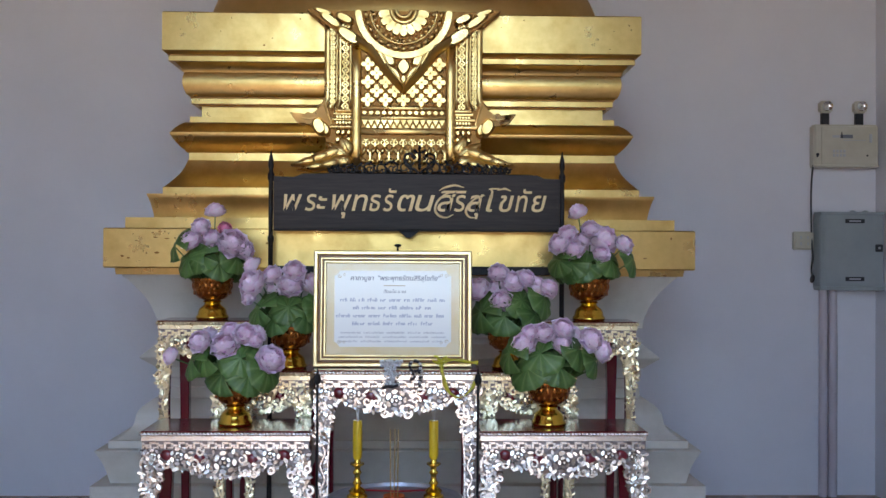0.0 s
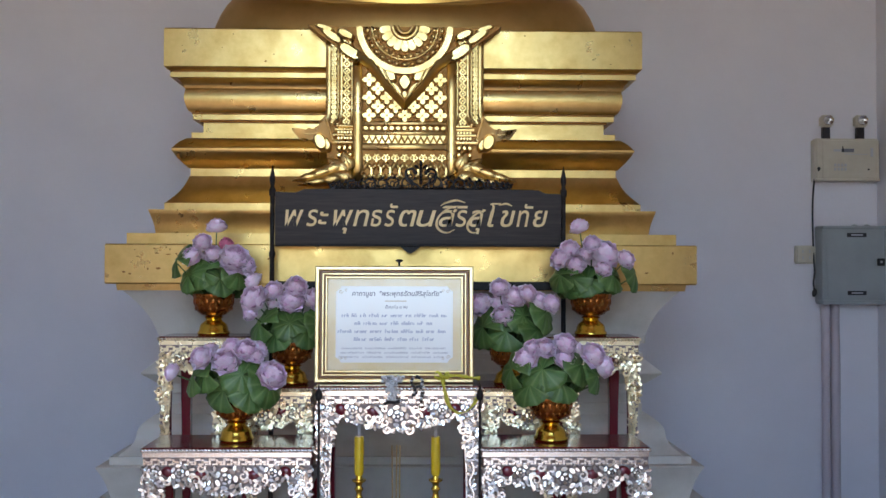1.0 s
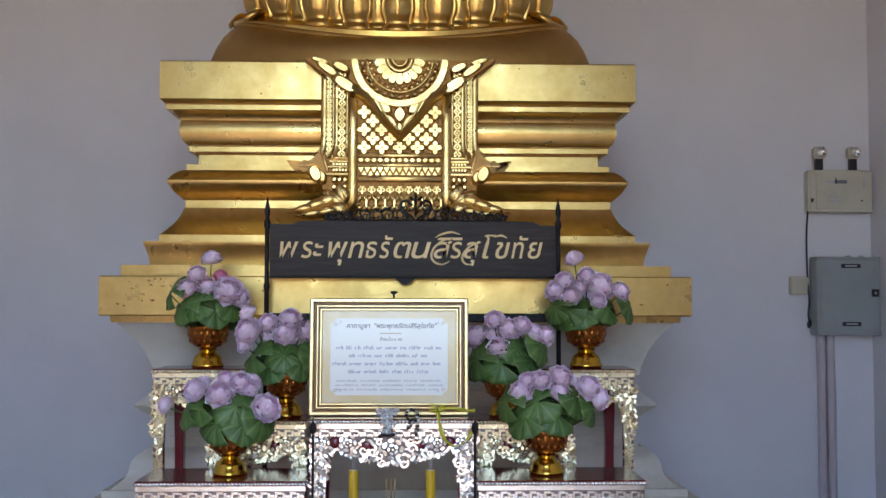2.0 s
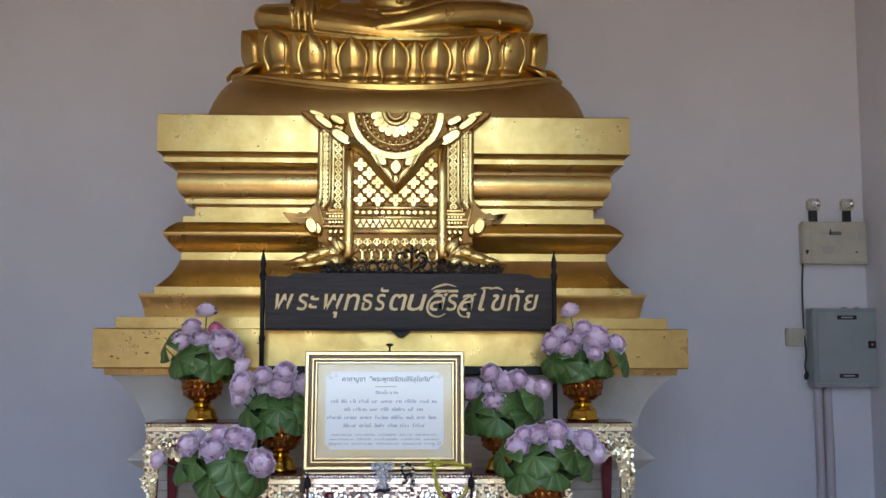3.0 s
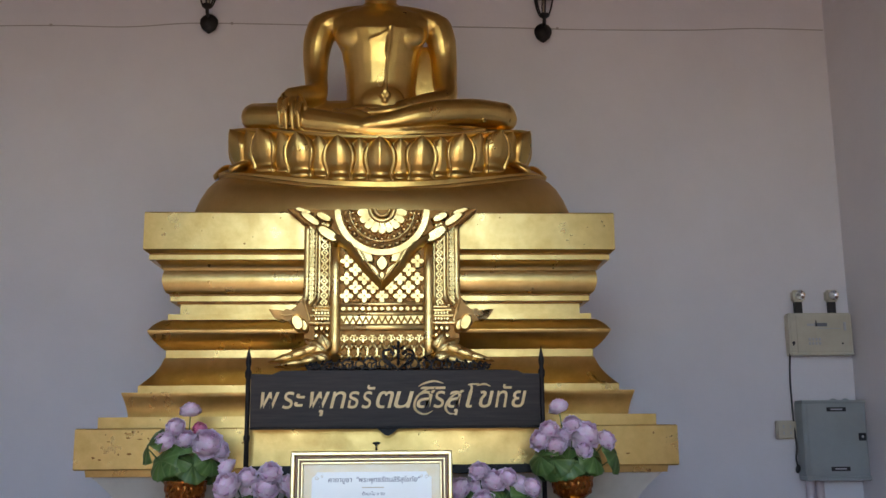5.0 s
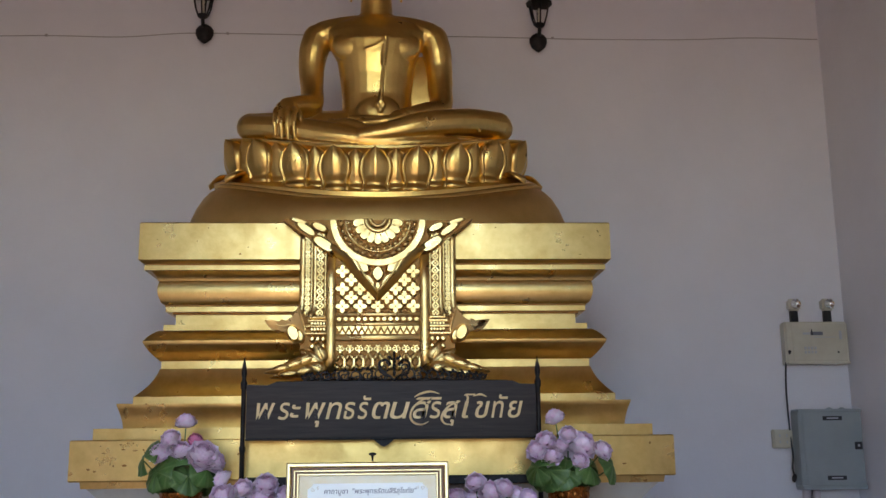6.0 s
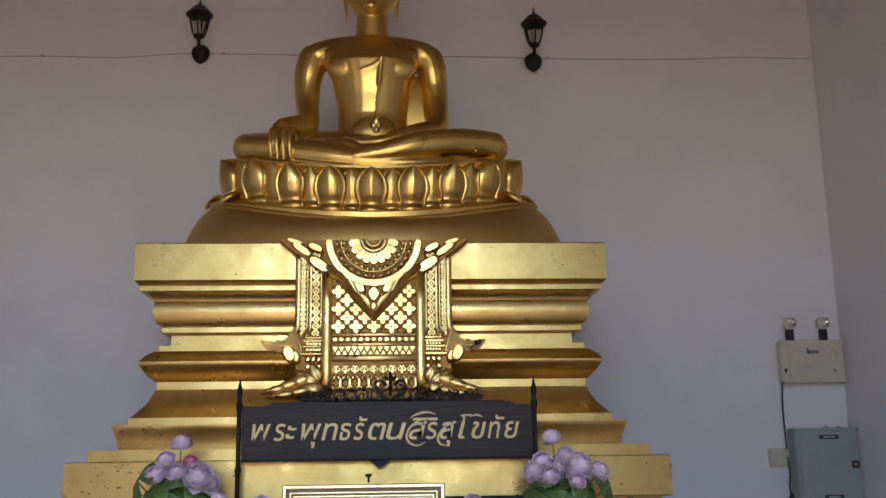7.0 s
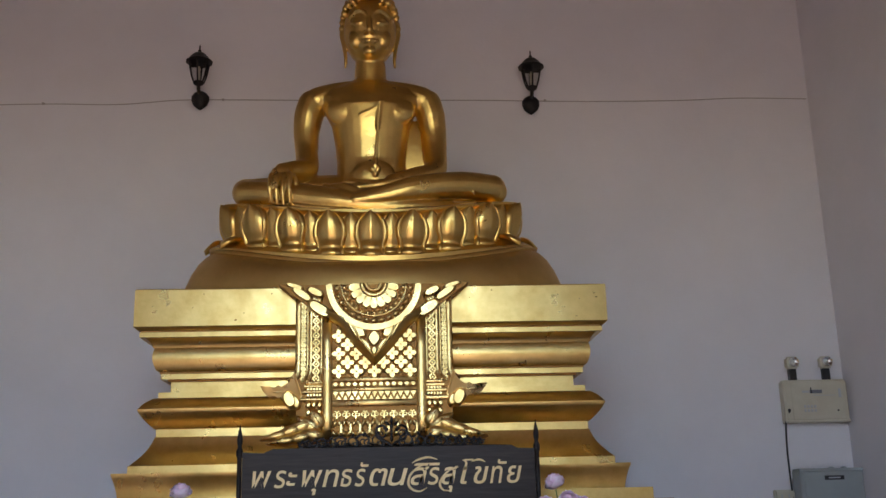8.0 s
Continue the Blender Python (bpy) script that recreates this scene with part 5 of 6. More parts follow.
BLUE_INK = material("blue_grey_ink", (0.30, 0.36, 0.48), 0.6)
PALE_INK = material("pale_grey_ink", (0.46, 0.48, 0.50), 0.6)
for z, half in ((0.247, 0.196), (0.218, 0.148), (0.188, 0.210), (0.159, 0.150)):
    word_bars(z, half, 0.0085, BLUE_INK, 0.036)
for z, half in ((0.126, 0.196), (0.110, 0.200), (0.094, 0.200)):
    word_bars(z, half, 0.0048, PALE_INK, 0.06)
bm = bmesh.new()
for sx in (-1, 1):
    for sz in (0, 1):
        bm = bmesh.new()
        cx_, cz_ = sx * (px - 0.018), (pz + 0.02) if sz == 0 else FH - pz - 0.02
        scroll(bm, cx_, cz_, 0.008, TY, 1.2, 0, sx, 0.0008, 4)
        scroll(bm, cx_ - sx * 0.02, cz_ + 0.004 * (1 if sz else -1), 0.006, TY, 1.1, 1, -sx, 0.0007, 4)
        part("corner_ornament", bm, INK_GOLD, sheet)


# ---- flower stands ----
def peony(seed, r):
    """A full double flower of cupped petals, its mouth up, r in radius."""
    rg = random.Random(seed)
    bm = bmesh.new()
    for layer, (n, tilt, size, lift) in enumerate(((7, 1.55, 1.05, -0.10), (7, 1.15, 1.02, -0.14), (7, 0.80, 0.95, -0.10), (6, 0.48, 0.85, 0.0), (5, 0.20, 0.72, 0.08))):
        for i in range(n):
            a = 2 * math.pi * (i + 0.5 * (layer % 2)) / n + rg.uniform(-0.2, 0.2)
            tl = tilt + rg.uniform(-0.12, 0.12)
            m = Matrix.Rotation(a, 4, "Z") @ Matrix.Translation((0, 0, r * lift)) @ Matrix.Rotation(tl, 4, "Y")
            g = []
            ln, wd = r * size * rg.uniform(0.94, 1.06), r * size * 0.80
            for p in range(5):
                t = p / 4
                row = []
                for q in range(5):
                    u = q / 2 - 1
                    w = wd * math.sin(math.pi * (0.16 + 0.62 * t)) * (1 if t < 0.99 else 0.7)
                    z = ln * t - (0.18 * abs(u) - 0.05 * (1 - abs(u)) * (p == 4)) * ln * t + 0.025 * ln * rg.uniform(-1, 1) * t
                    x = r * 0.30 * math.sin(math.pi * 0.9 * t) - r * 0.30 * u * u * math.sin(math.pi * (0.15 + 0.6 * t)) - r * 0.06 * t ** 3 + 0.03 * r * rg.uniform(-1, 1)
                    row.append(bm.verts.new(m @ Vector((x, w * u, z))))
                g.append(row)
            for p in range(4):
                for q in range(4):
                    bm.faces.new((g[p][q], g[p][q + 1], g[p + 1][q + 1], g[p + 1][q]))
    blob(bm, (0, 0, r * 0.22), r * 0.34, r * 0.34, r * 0.42, 0, 10, 7)
    return bm


def leaf_mesh(seed, r):
    """A broad ruffled leaf with a notch at its stalk and fan veins, thick enough to have an edge."""
    rg = random.Random(seed)
    bm = bmesh.new()
    rings, N = 6, 40
    vs = []
    cent = [bm.verts.new((0, 0, 0)), bm.verts.new((0, 0, -0.002))]
    for side in (0, 1):
        grid = []
        for k in range(1, rings + 1):
            row = []
            for i in range(N + 1):
                a = 0.32 + (2 * math.pi - 0.64) * i / N
                vein = math.cos(a * 9)
                rr = r * (k / rings) * (1 + 0.045 * abs(vein) + 0.05 * math.sin(3 * a + seed) + 0.02 * math.sin(21 * a))
                z = -0.30 * r * (k / rings) ** 2 + 0.036 * r * vein * (k / rings) + 0.04 * r * math.sin(5 * a + seed) * (k / rings) ** 2
                row.append(bm.verts.new((-rr * math.cos(a), rr * math.sin(a), z - 0.002 * side)))
            grid.append(row)
        vs.append(grid)
    for side, grid in enumerate(vs):
        for i in range(N):
            f = [cent[side], grid[0][i], grid[0][i + 1]]
            bm.faces.new(f if side == 0 else f[::-1])
            for k in range(rings - 1):
                f = [grid[k][i], grid[k + 1][i], grid[k + 1][i + 1], grid[k][i + 1]]
                bm.faces.new(f if side == 0 else f[::-1])
    for i in range(N):
        bm.faces.new((vs[0][-1][i], vs[1][-1][i], vs[1][-1][i + 1], vs[0][-1][i + 1]))
    return bm


def shared(name, bm, mat):
    me = bpy.data.meshes.new(name)
    for f in bm.faces:
        f.smooth = True
    bm.to_mesh(me)
    bm.free()
    me.materials.append(mat)
    return me


PEONIES = [shared("flower", peony(s, 1.0), PETAL) for s in range(4)]
PEONY_HOT = shared("flower", peony(9, 1.0), PETAL_HOT)
LEAVES = [shared("leaf", leaf_mesh(s, 1.0), LEAF) for s in range(3)]


def flower_stand(x, y, z, scale, flowers, leaves, label, seed, hot=None):
    rg = random.Random(seed)
    t = thing("flower_stand", (x, y, z), label, "flower arrangement", "flower stands on the altar")
    k = scale
    foot = turned([(0.060 * k, 0), (0.064 * k, 0.004 * k), (0.064 * k, 0.012 * k), (0.058 * k, 0.018 * k), (0.055 * k, 0.034 * k), (0.050 * k, 0.044 * k), (0.034 * k, 0.056 * k), (0.030 * k, 0.064 * k), (0.038 * k, 0.070 * k), (0.030 * k, 0.076 * k)], 32)
    part("foot", foot, BRASS, t, "bright gilt foot", smooth=45)
    prof = [(0.030 * k, 0.076 * k), (0.050 * k, 0.082 * k), (0.068 * k, 0.098 * k), (0.077 * k, 0.120 * k), (0.079 * k, 0.148 * k), (0.083 * k, 0.154 * k), (0.083 * k, 0.163 * k), (0.074 * k, 0.163 * k), (0.070 * k, 0.13 * k)]
    bowl = part("bowl", turned(prof, 64, wave=16, amp=0.016), AMBER, t, "amber-gilt ribbed bowl", smooth=60)
    bm = bmesh.new()
    for i in range(18):
        a = 2 * math.pi * i / 18
        m = Matrix.Rotation(a, 4, "Z") @ Matrix.Translation((0.079 * k, 0, 0.135 * k))
        blob(bm, None, 0.0022 * k, 0.009 * k, 0.014 * k, m=m)
        blob(bm, None, 0.002 * k, 0.006 * k, 0.010 * k, m=Matrix.Rotation(a + 0.17, 4, "Z") @ Matrix.Translation((0.073 * k, 0, 0.106 * k)))
    part("relief", bm, AMBER, bowl, smooth=True)
    rim_z = 0.155 * k
    xs = [f[0] for f in flowers]
    fill = [(min(xs) * 0.55 + 0.02, 0.335, 0.040), (max(xs) * 0.5, 0.345, 0.042), (0.01, 0.33, 0.040)]
    for i, (dx, dz, r) in enumerate(list(flowers) + fill):
        depth = -0.035 - 0.05 * (0.42 - dz) / 0.15 + 0.02 * math.cos(i * 2.4) + (0.07 if i >= len(flowers) else 0)
        f = new("flower", PEONY_HOT if hot == i else PEONIES[(i + seed) % 4])
        f.parent = t
        out = Vector((dx * 2.0, depth * 3.0 - 0.10, 0.24)).normalized()
        q = out.to_track_quat("Z", "Y").to_matrix().to_4x4() @ Matrix.Rotation(rg.uniform(0, 6), 4, "Z")
        f.matrix_basis = Matrix.Translation((dx, depth, dz - 0.35 * r * out.z)) @ q @ Matrix.Scale(r * 1.03, 4)
        bm = bmesh.new()
        tube(bm, spline([(dx * 0.15, 0, rim_z - 0.02), (dx * 0.6, depth * 0.4, rim_z + (dz - rim_z) * 0.5), (dx, depth, dz - 0.3 * r)], 5), 0.0028, 5)
        part("stem", bm, STEM, t)
    ring = [(dx, dz, 1) for dx, dz in leaves] + [(0.10 * math.cos(a), 0.205 * k, 0) for a in (0.4, 1.3, 2.2, 2.9)]
    for i, (dx, dz, front) in enumerate(ring):
        depth = (-0.085 + 0.22 * abs(dx)) if front else 0.085
        out = Vector((dx * 3.2, -0.30 if front else 0.4, 0.16 + rg.uniform(-0.05, 0.1))).normalized()
        lf = new("leaf", LEAVES[(i + seed) % 3])
        lf.parent = t
        q = out.to_track_quat("Z", "X").to_matrix().to_4x4() @ Matrix.Rotation(rg.uniform(-0.7, 0.7) + math.pi / 2, 4, "Z")
        lf.matrix_basis = Matrix.Translation((dx, depth, dz + (0.03 if z < 1 else 0.014))) @ q @ Matrix.Scale(rg.uniform(0.070, 0.086) * (1.0 if front else 0.9), 4)
        bm = bmesh.new()
        tube(bm, spline([(dx * 0.2, 0, rim_z - 0.02), (dx * 0.7, depth * 0.5, rim_z + (dz - rim_z) * 0.6), (dx, depth + 0.002, dz - 0.002)], 5), 0.003, 5)
        part("leaf_stalk", bm, STEM, t)
    return t


flower_stand(-0.67, 3.745, 0.889, 1.0, [(-0.222, 0.264, 0.034), (-0.114, 0.321, 0.046), (-0.027, 0.309, 0.053), (-0.011, 0.359, 0.038), (0.048, 0.349, 0.044), (0.14, 0.259, 0.057), (0.079, 0.328, 0.034)],
             [(-0.101, 0.233), (0.032, 0.223), (0.128, 0.186), (-0.034, 0.165), (-0.149, 0.212), (0.059, 0.16)], "artificial lilac-pink flowers in an amber footed bowl on the low table", 1)
flower_stand(0.493, 3.745, 0.889, 1.0, [(-0.098, 0.315, 0.05), (-0.029, 0.357, 0.042), (0.047, 0.372, 0.046), (0.043, 0.316, 0.042), (0.144, 0.331, 0.05), (0.183, 0.289, 0.046), (-0.078, 0.355, 0.034)],
             [(-0.151, 0.241), (-0.041, 0.242), (0.102, 0.257), (0.166, 0.215), (0.029, 0.194), (-0.087, 0.183)], "artificial lilac-pink flowers in an amber footed bowl on the low table", 2)
flower_stand(-0.506, 4.05, 1.065, 1.03, [(-0.151, 0.415, 0.041), (-0.14, 0.348, 0.061), (-0.068, 0.382, 0.043), (0.005, 0.344, 0.055), (0.022, 0.398, 0.046), (0.102, 0.349, 0.052), (-0.153, 0.29, 0.034)],
             [(-0.119, 0.228), (0.001, 0.233), (0.13, 0.224), (-0.055, 0.187), (0.069, 0.206)], "artificial lilac-pink flowers in an amber footed bowl on the middle table", 3)
flower_stand(0.363, 4.05, 1.065, 0.95, [(-0.12, 0.33, 0.052), (-0.041, 0.396, 0.041), (0.017, 0.360, 0.05), (-0.029, 0.285, 0.05), (0.069, 0.372, 0.041), (0.113, 0.342, 0.046), (0.161, 0.331, 0.041)],
             [(0.051, 0.262), (-0.108, 0.216), (0.143, 0.274), (-0.017, 0.2), (0.109, 0.206)], "artificial lilac-pink flowers in an amber footed bowl on the middle table", 4)
flower_stand(-0.87, 4.305, 1.244, 1.06, [(0.009, 0.473, 0.044), (-0.039, 0.4, 0.044), (-0.079, 0.34, 0.046), (0.005, 0.352, 0.044), (0.101, 0.333, 0.066), (0.14, 0.305, 0.049), (0.06, 0.392, 0.03)],
             [(-0.144, 0.303), (-0.038, 0.256), (0.114, 0.251), (0.042, 0.222), (-0.09, 0.243)], "lilac-pink artificial flowers with one hot pink bloom on the tall table", 5, hot=6)
flower_stand(0.738, 4.305, 1.244, 1.08, [(-0.048, 0.477, 0.044), (-0.102, 0.375, 0.044), (-0.138, 0.335, 0.049), (-0.072, 0.314, 0.049), (-0.004, 0.399, 0.041), (0.057, 0.361, 0.066), (0.136, 0.332, 0.044), (0.038, 0.292, 0.039), (-0.028, 0.355, 0.039)],
             [(-0.138, 0.245), (0.082, 0.246), (0.18, 0.254), (-0.028, 0.224), (-0.089, 0.231)], "artificial lilac-pink flowers in an amber footed bowl on the tall table", 6)

# ---- round stand with candles and incense ----
SX, SY, SZ = -0.072, 3.395, 0.690
stand = thing("offering_stand", (SX, SY, 0), "round grey metal offering stand before the altar", "stand")
part("tray", turned([(0.20, SZ - 0.035), (0.228, SZ - 0.020), (0.232, SZ + 0.010), (0.226, SZ + 0.012), (0.222, SZ), (0.21, SZ - 0.004), (0.05, SZ - 0.004)], 48), TRAY, stand, smooth=40)
part("drum", turned([(0.17, 0.0), (0.17, 0.03), (0.13, 0.06), (0.12, 0.30), (0.14, 0.55), (0.19, SZ - 0.036)], 40), TRAY, stand, smooth=40)
RZ = SZ - 0.004


def candlestick(x, y):
    t = thing("candlestick", (x, y, RZ), "turned brass candlestick with a thick yellow candle", "candlestick", "pair of candlesticks")
    part("stick", turned([(0.034, 0), (0.036, 0.004), (0.034, 0.012), (0.024, 0.018), (0.030, 0.026), (0.022, 0.034), (0.010, 0.042), (0.017, 0.052), (0.011, 0.062), (0.009, 0.078), (0.016, 0.088), (0.010, 0.098), (0.012, 0.108), (0.024, 0.116), (0.024, 0.121), (0.012, 0.122), (0.010, 0.134)], 24), BRASS, t, smooth=50)
    part("candle", turned([(0.012, 0.134), (0.0150, 0.141), (0.0158, 0.15), (0.0160, 0.262), (0.0150, 0.266), (0.004, 0.264)], 20), WAX, t, "plain yellow candle", smooth=50)
    bm = bmesh.new()
    for dx in (-0.002, 0.002):
        tube(bm, [(dx, 0, 0.262), (dx * 1.6, 0, 0.29), (dx * 2.2, 0.002, 0.308)], 0.0012, 5)
    part("wick", bm, WHITE_STRING, t)
    return t


c1 = candlestick(-0.201, 3.45)
copy_thing(c1, pose(0.060, 3.45, RZ))
pot = thing("incense_pot", (-0.074, 3.40, RZ), "small orange incense pot with three joss sticks", "incense pot")
part("bowl", turned([(0.022, 0), (0.030, 0.004), (0.036, 0.014), (0.037, 0.022), (0.033, 0.022), (0.02, 0.016)], 24), ORANGE, pot, smooth=50)
for dx, dy, tilt in ((-0.011, 0.0, -0.003), (0.0, 0.006, 0.002), (0.012, 0.0, 0.001)):
    part("joss_stick", tube(bmesh.new(), [(dx, dy, 0.012), (dx + tilt, dy, 0.245)], 0.0021, 6), JOSS, pot)
bm = bmesh.new()
tube(bm, spline([(-0.19, 3.50, SZ + 0.013), (-0.13, 3.53, SZ + 0.004), (-0.06, 3.51, SZ + 0.006), (0.0, 3.53, SZ + 0.004), (0.05, 3.50, SZ + 0.012)], 8), 0.0035, 6)
tagged(part("red_cord", bm, material("red_cord", (0.35, 0.02, 0.02), 0.6), None), "thin red cord laid across the offering stand", "cord")


# ---- iron poles with ball finials beside the central table ----
for i, x in enumerate((-0.349, 0.217)):
    p = thing("iron_pole", (x, 3.555, 0), "thin black iron pole with a ball finial", "pole", "iron poles beside the table")
    part("rod", turned([(0.018, 0), (0.018, 0.01), (0.0045, 0.02), (0.0045, 1.06)], 10), IRON, p)
    part("finial", turned([(0.004, 1.06), (0.011, 1.066), (0.013, 1.08), (0.010, 1.094), (0.004, 1.10), (0.0025, 1.118)], 14), IRON, p, smooth=True)

# ---- garlands and ribbon hung on the picture's foot ----
rng = random.Random(5)
gar = thing("white_garland", (-0.085, 3.612, 1.10), "white threaded flower garland hung over the table edge", "garland")
bm = bmesh.new()
for i in range(150):
    t = rng.random()
    if t < 0.35:
        x, z, sp = rng.uniform(-0.045, 0.035), 0.03, 0.010
    else:
        x, z, sp = rng.gauss(-0.006, 0.010), rng.uniform(-0.055, 0.035), 0.006
    blob(bm, (x, rng.uniform(-0.012, 0.010), z + rng.uniform(-sp, sp)), 0.006, 0.006, 0.0045, rng.uniform(0, 3), 6, 4)
part("blossom", bm, JASMINE, gar, smooth=True)["kind"] = "stuff"
bm = bmesh.new()
tube(bm, spline([(-0.036, -0.008, -0.058), (-0.02, -0.012, -0.05), (0.0, -0.012, -0.052), (0.02, -0.010, -0.048)], 5), [0.006] * 16, 7)
part("dark_tie", bm, BLACK_PLASTIC, gar)
gar = thing("dark_garland", (0.0, 3.612, 1.10), "black and white beaded garland hung beside the white one", "garland")
bm, bm2 = bmesh.new(), bmesh.new()
for i in range(60):
    a = rng.uniform(0, 2 * math.pi)
    c = (0.020 * math.cos(a) - 0.005, rng.uniform(-0.010, 0.008), 0.020 + 0.018 * math.sin(a)) if i < 34 else (rng.choice((-0.014, 0.012)) + rng.gauss(0, 0.004), rng.uniform(-0.010, 0.008), rng.uniform(-0.050, 0.01))
    blob(bm if i % 3 else bm2, c, 0.0065, 0.006, 0.005, a, 6, 4)
part("dark_bead", bm, BLACK_PLASTIC, gar, smooth=True)["kind"] = "stuff"
part("white_bead", bm2, JASMINE, gar, smooth=True)["kind"] = "stuff"
rib = thing("yellow_ribbon", (0.086, 3.60, 1.14), "shiny yellow ribbon tied in a bow and hanging in a loop", "ribbon")


def strip(pts, width, side):
    """A ribbon with some thickness along pts; side is its width's direction."""
    line, sd = spline(pts, 6), Vector(side).normalized()
    bm = bmesh.new()
    rings = []
    for i, p in enumerate(line):
        w = width * (0.75 + 0.25 * math.sin(i * 0.8))
        tw = (sd + Vector((0, 0.6 * math.sin(i * 0.45), 0))).normalized()
        rings.append([p - tw * w, p + tw * w, p + tw * w + Vector((0, 0.0015, 0.0006)), p - tw * w + Vector((0, 0.0015, 0.0006))])
    return rings_to_mesh(bm, rings)


part("tail", strip([(0.0, 0, 0), (0.008, -0.006, -0.05), (0.026, -0.008, -0.105), (0.068, -0.006, -0.13), (0.110, -0.006, -0.10), (0.135, 0.0, -0.048)], 0.009, (1, 0, 0.3)), YELLOW_RIBBON, rib, smooth=True)
part("tail", strip([(0.0, 0, 0), (0.05, 0.0, 0.004), (0.10, 0.003, -0.004), (0.135, 0.003, -0.006)], 0.008, (0.1, 0, 1)), YELLOW_RIBBON, rib, smooth=True)
bm = strip([(0, 0, 0), (-0.02, -0.010, 0.018), (-0.028, -0.012, 0.002), (-0.008, -0.006, -0.006), (0.0, -0.004, 0.0), (0.018, -0.010, 0.016), (0.022, -0.012, -0.004), (0, -0.006, -0.002)], 0.007, (0.3, 0, 1))
part("bow", bm, YELLOW_RIBBON, rib, smooth=True)

# ---- wall fittings ----
WB = WY1
em = thing("emergency_light", (2.716, WB, 2.232), "cream twin-head emergency light on the wall", "emergency light")
ex0, ex1, ez0, ez1 = 2.492 - 2.70, 2.905 - 2.70, 2.095 - 2.23, 2.362 - 2.23
part("case", box(ex0, -0.085, ez0, ex1, -0.001, ez1, 0.010, seg=2), CREAM_PLASTIC, em, "aged cream case")
part("front_plate", box(ex0 + 0.045, -0.090, ez0 + 0.012, ex1 - 0.012, -0.084, ez1 - 0.012, 0.003), CREAM_PLASTIC, em)
part("ridge", box(ex0 + 0.004, -0.092, ez0 - 0.004, ex1, -0.002, ez0 + 0.012, 0.004), CREAM_PLASTIC, em)
part("badge", box(ex0 + 0.165, -0.0925, ez1 - 0.088, ex0 + 0.245, -0.0895, ez1 - 0.066), INK, em, "grey maker's plate")
part("badge", box(ex0 + 0.115, -0.0918, ez1 - 0.084, ex0 + 0.160, -0.0895, ez1 - 0.070), PALE_INK, em)
part("badge_mark", extrude_outline(bmesh.new(), [(ex0 + 0.170, ez1 - 0.088), (ex0 + 0.180, ez1 - 0.088), (ex0 + 0.176, ez1 - 0.050), (ex0 + 0.171, ez1 - 0.050)], -0.0932, -0.0895), BLACK_PLASTIC, em)
part("print_line", box(ex0 + 0.185, -0.0915, ez1 - 0.103, ex0 + 0.33, -0.0895, ez1 - 0.099), PALE_INK, em)
for i in range(4):
    for j in range(2):
        part("indicator", box(ex0 + 0.118 + i * 0.022, -0.0925, ez0 + 0.062 + j * 0.026, ex0 + 0.132 + i * 0.022, -0.0895, ez0 + 0.080 + j * 0.026, 0.002), PALE_INK, em)
part("switch", box(ex1 - 0.062, -0.093, ez1 - 0.115, ex1 - 0.045, -0.0895, ez1 - 0.060, 0.002), PALE_INK, em)
part("test_button", turned([(0.006, 0), (0.006, 0.004), (0.001, 0.005)], 12), BLACK_PLASTIC, em).matrix_basis = pose(ex1 - 0.075, -0.090, ez0 + 0.07, 90)
part("socket_hole", turned([(0.010, 0), (0.010, 0.004), (0.001, 0.005)], 12), BLACK_PLASTIC, em).matrix_basis = pose(ex0 + 0.022, -0.085, ez0 + 0.075, 90)
for x in (2.577 - 2.70, 2.797 - 2.70):
    hd = part("lamp_head", box(-0.038, -0.02, -0.036, 0.038, 0.045, 0.040, 0.012, seg=2), CREAM_PLASTIC, em, "pale square lamp head")
    hd.matrix_basis = pose(x, -0.06, 0.243)
    part("neck", box(-0.024, 0.004, -0.118, 0.024, 0.036, -0.034, 0.003), BLACK_PLASTIC, hd)
    part("reflector", turned([(0.002, 0.004), (0.018, 0.006), (0.028, 0.016), (0.030, 0.018), (0.031, 0.012), (0.030, 0)], 20), CHROME, hd, smooth=40).matrix_basis = pose(0, -0.020, 0.004, 90)
    part("bulb", blob(bmesh.new(), (0, -0.03, 0.004), 0.010, 0.010, 0.010, 0, 12, 8), material("bulb_glass", (0.85, 0.85, 0.8), 0.1), hd, smooth=True)

pb = thing("panel_box", (2.732, WB, 1.562), "grey enamelled steel electrical box with a door", "electrical box")
qx0, qx1, qz0, qz1 = 2.522 - 2.72, 2.925 - 2.72, 1.318 - 1.56, 1.800 - 1.56
part("body", box(qx0, -0.125, qz0, qx1, -0.001, qz1, 0.006, seg=2), GREY_STEEL, pb)
dr = part("door", box(qx0 + 0.020, -0.137, qz0 + 0.036, qx1 - 0.010, -0.1255, qz1 - 0.026, 0.005, seg=2), GREY_STEEL, pb, "grey steel door")
part("top_lip", box(qx0 - 0.003, -0.134, qz1 - 0.014, qx1 + 0.003, -0.02, qz1 + 0.006, 0.004), GREY_STEEL, pb)
part("bottom_lip", box(qx0 - 0.003, -0.134, qz0 - 0.006, qx1 + 0.003, -0.02, qz0 + 0.022, 0.004), GREY_STEEL, pb)
for x, z, w in ((2.735 - 2.72, qz1 - 0.052, 0.062), (2.735 - 2.72, qz0 + 0.066, 0.060)):
    part("name_plate", box(x - w, -0.1405, z - 0.013, x + w, -0.1365, z + 0.013, 0.002), BLACK_PLASTIC, dr)
    part("plate_print", box(x - w * 0.6, -0.1412, z - 0.004, x + w * 0.6, -0.1403, z + 0.004), PALE_INK, dr)
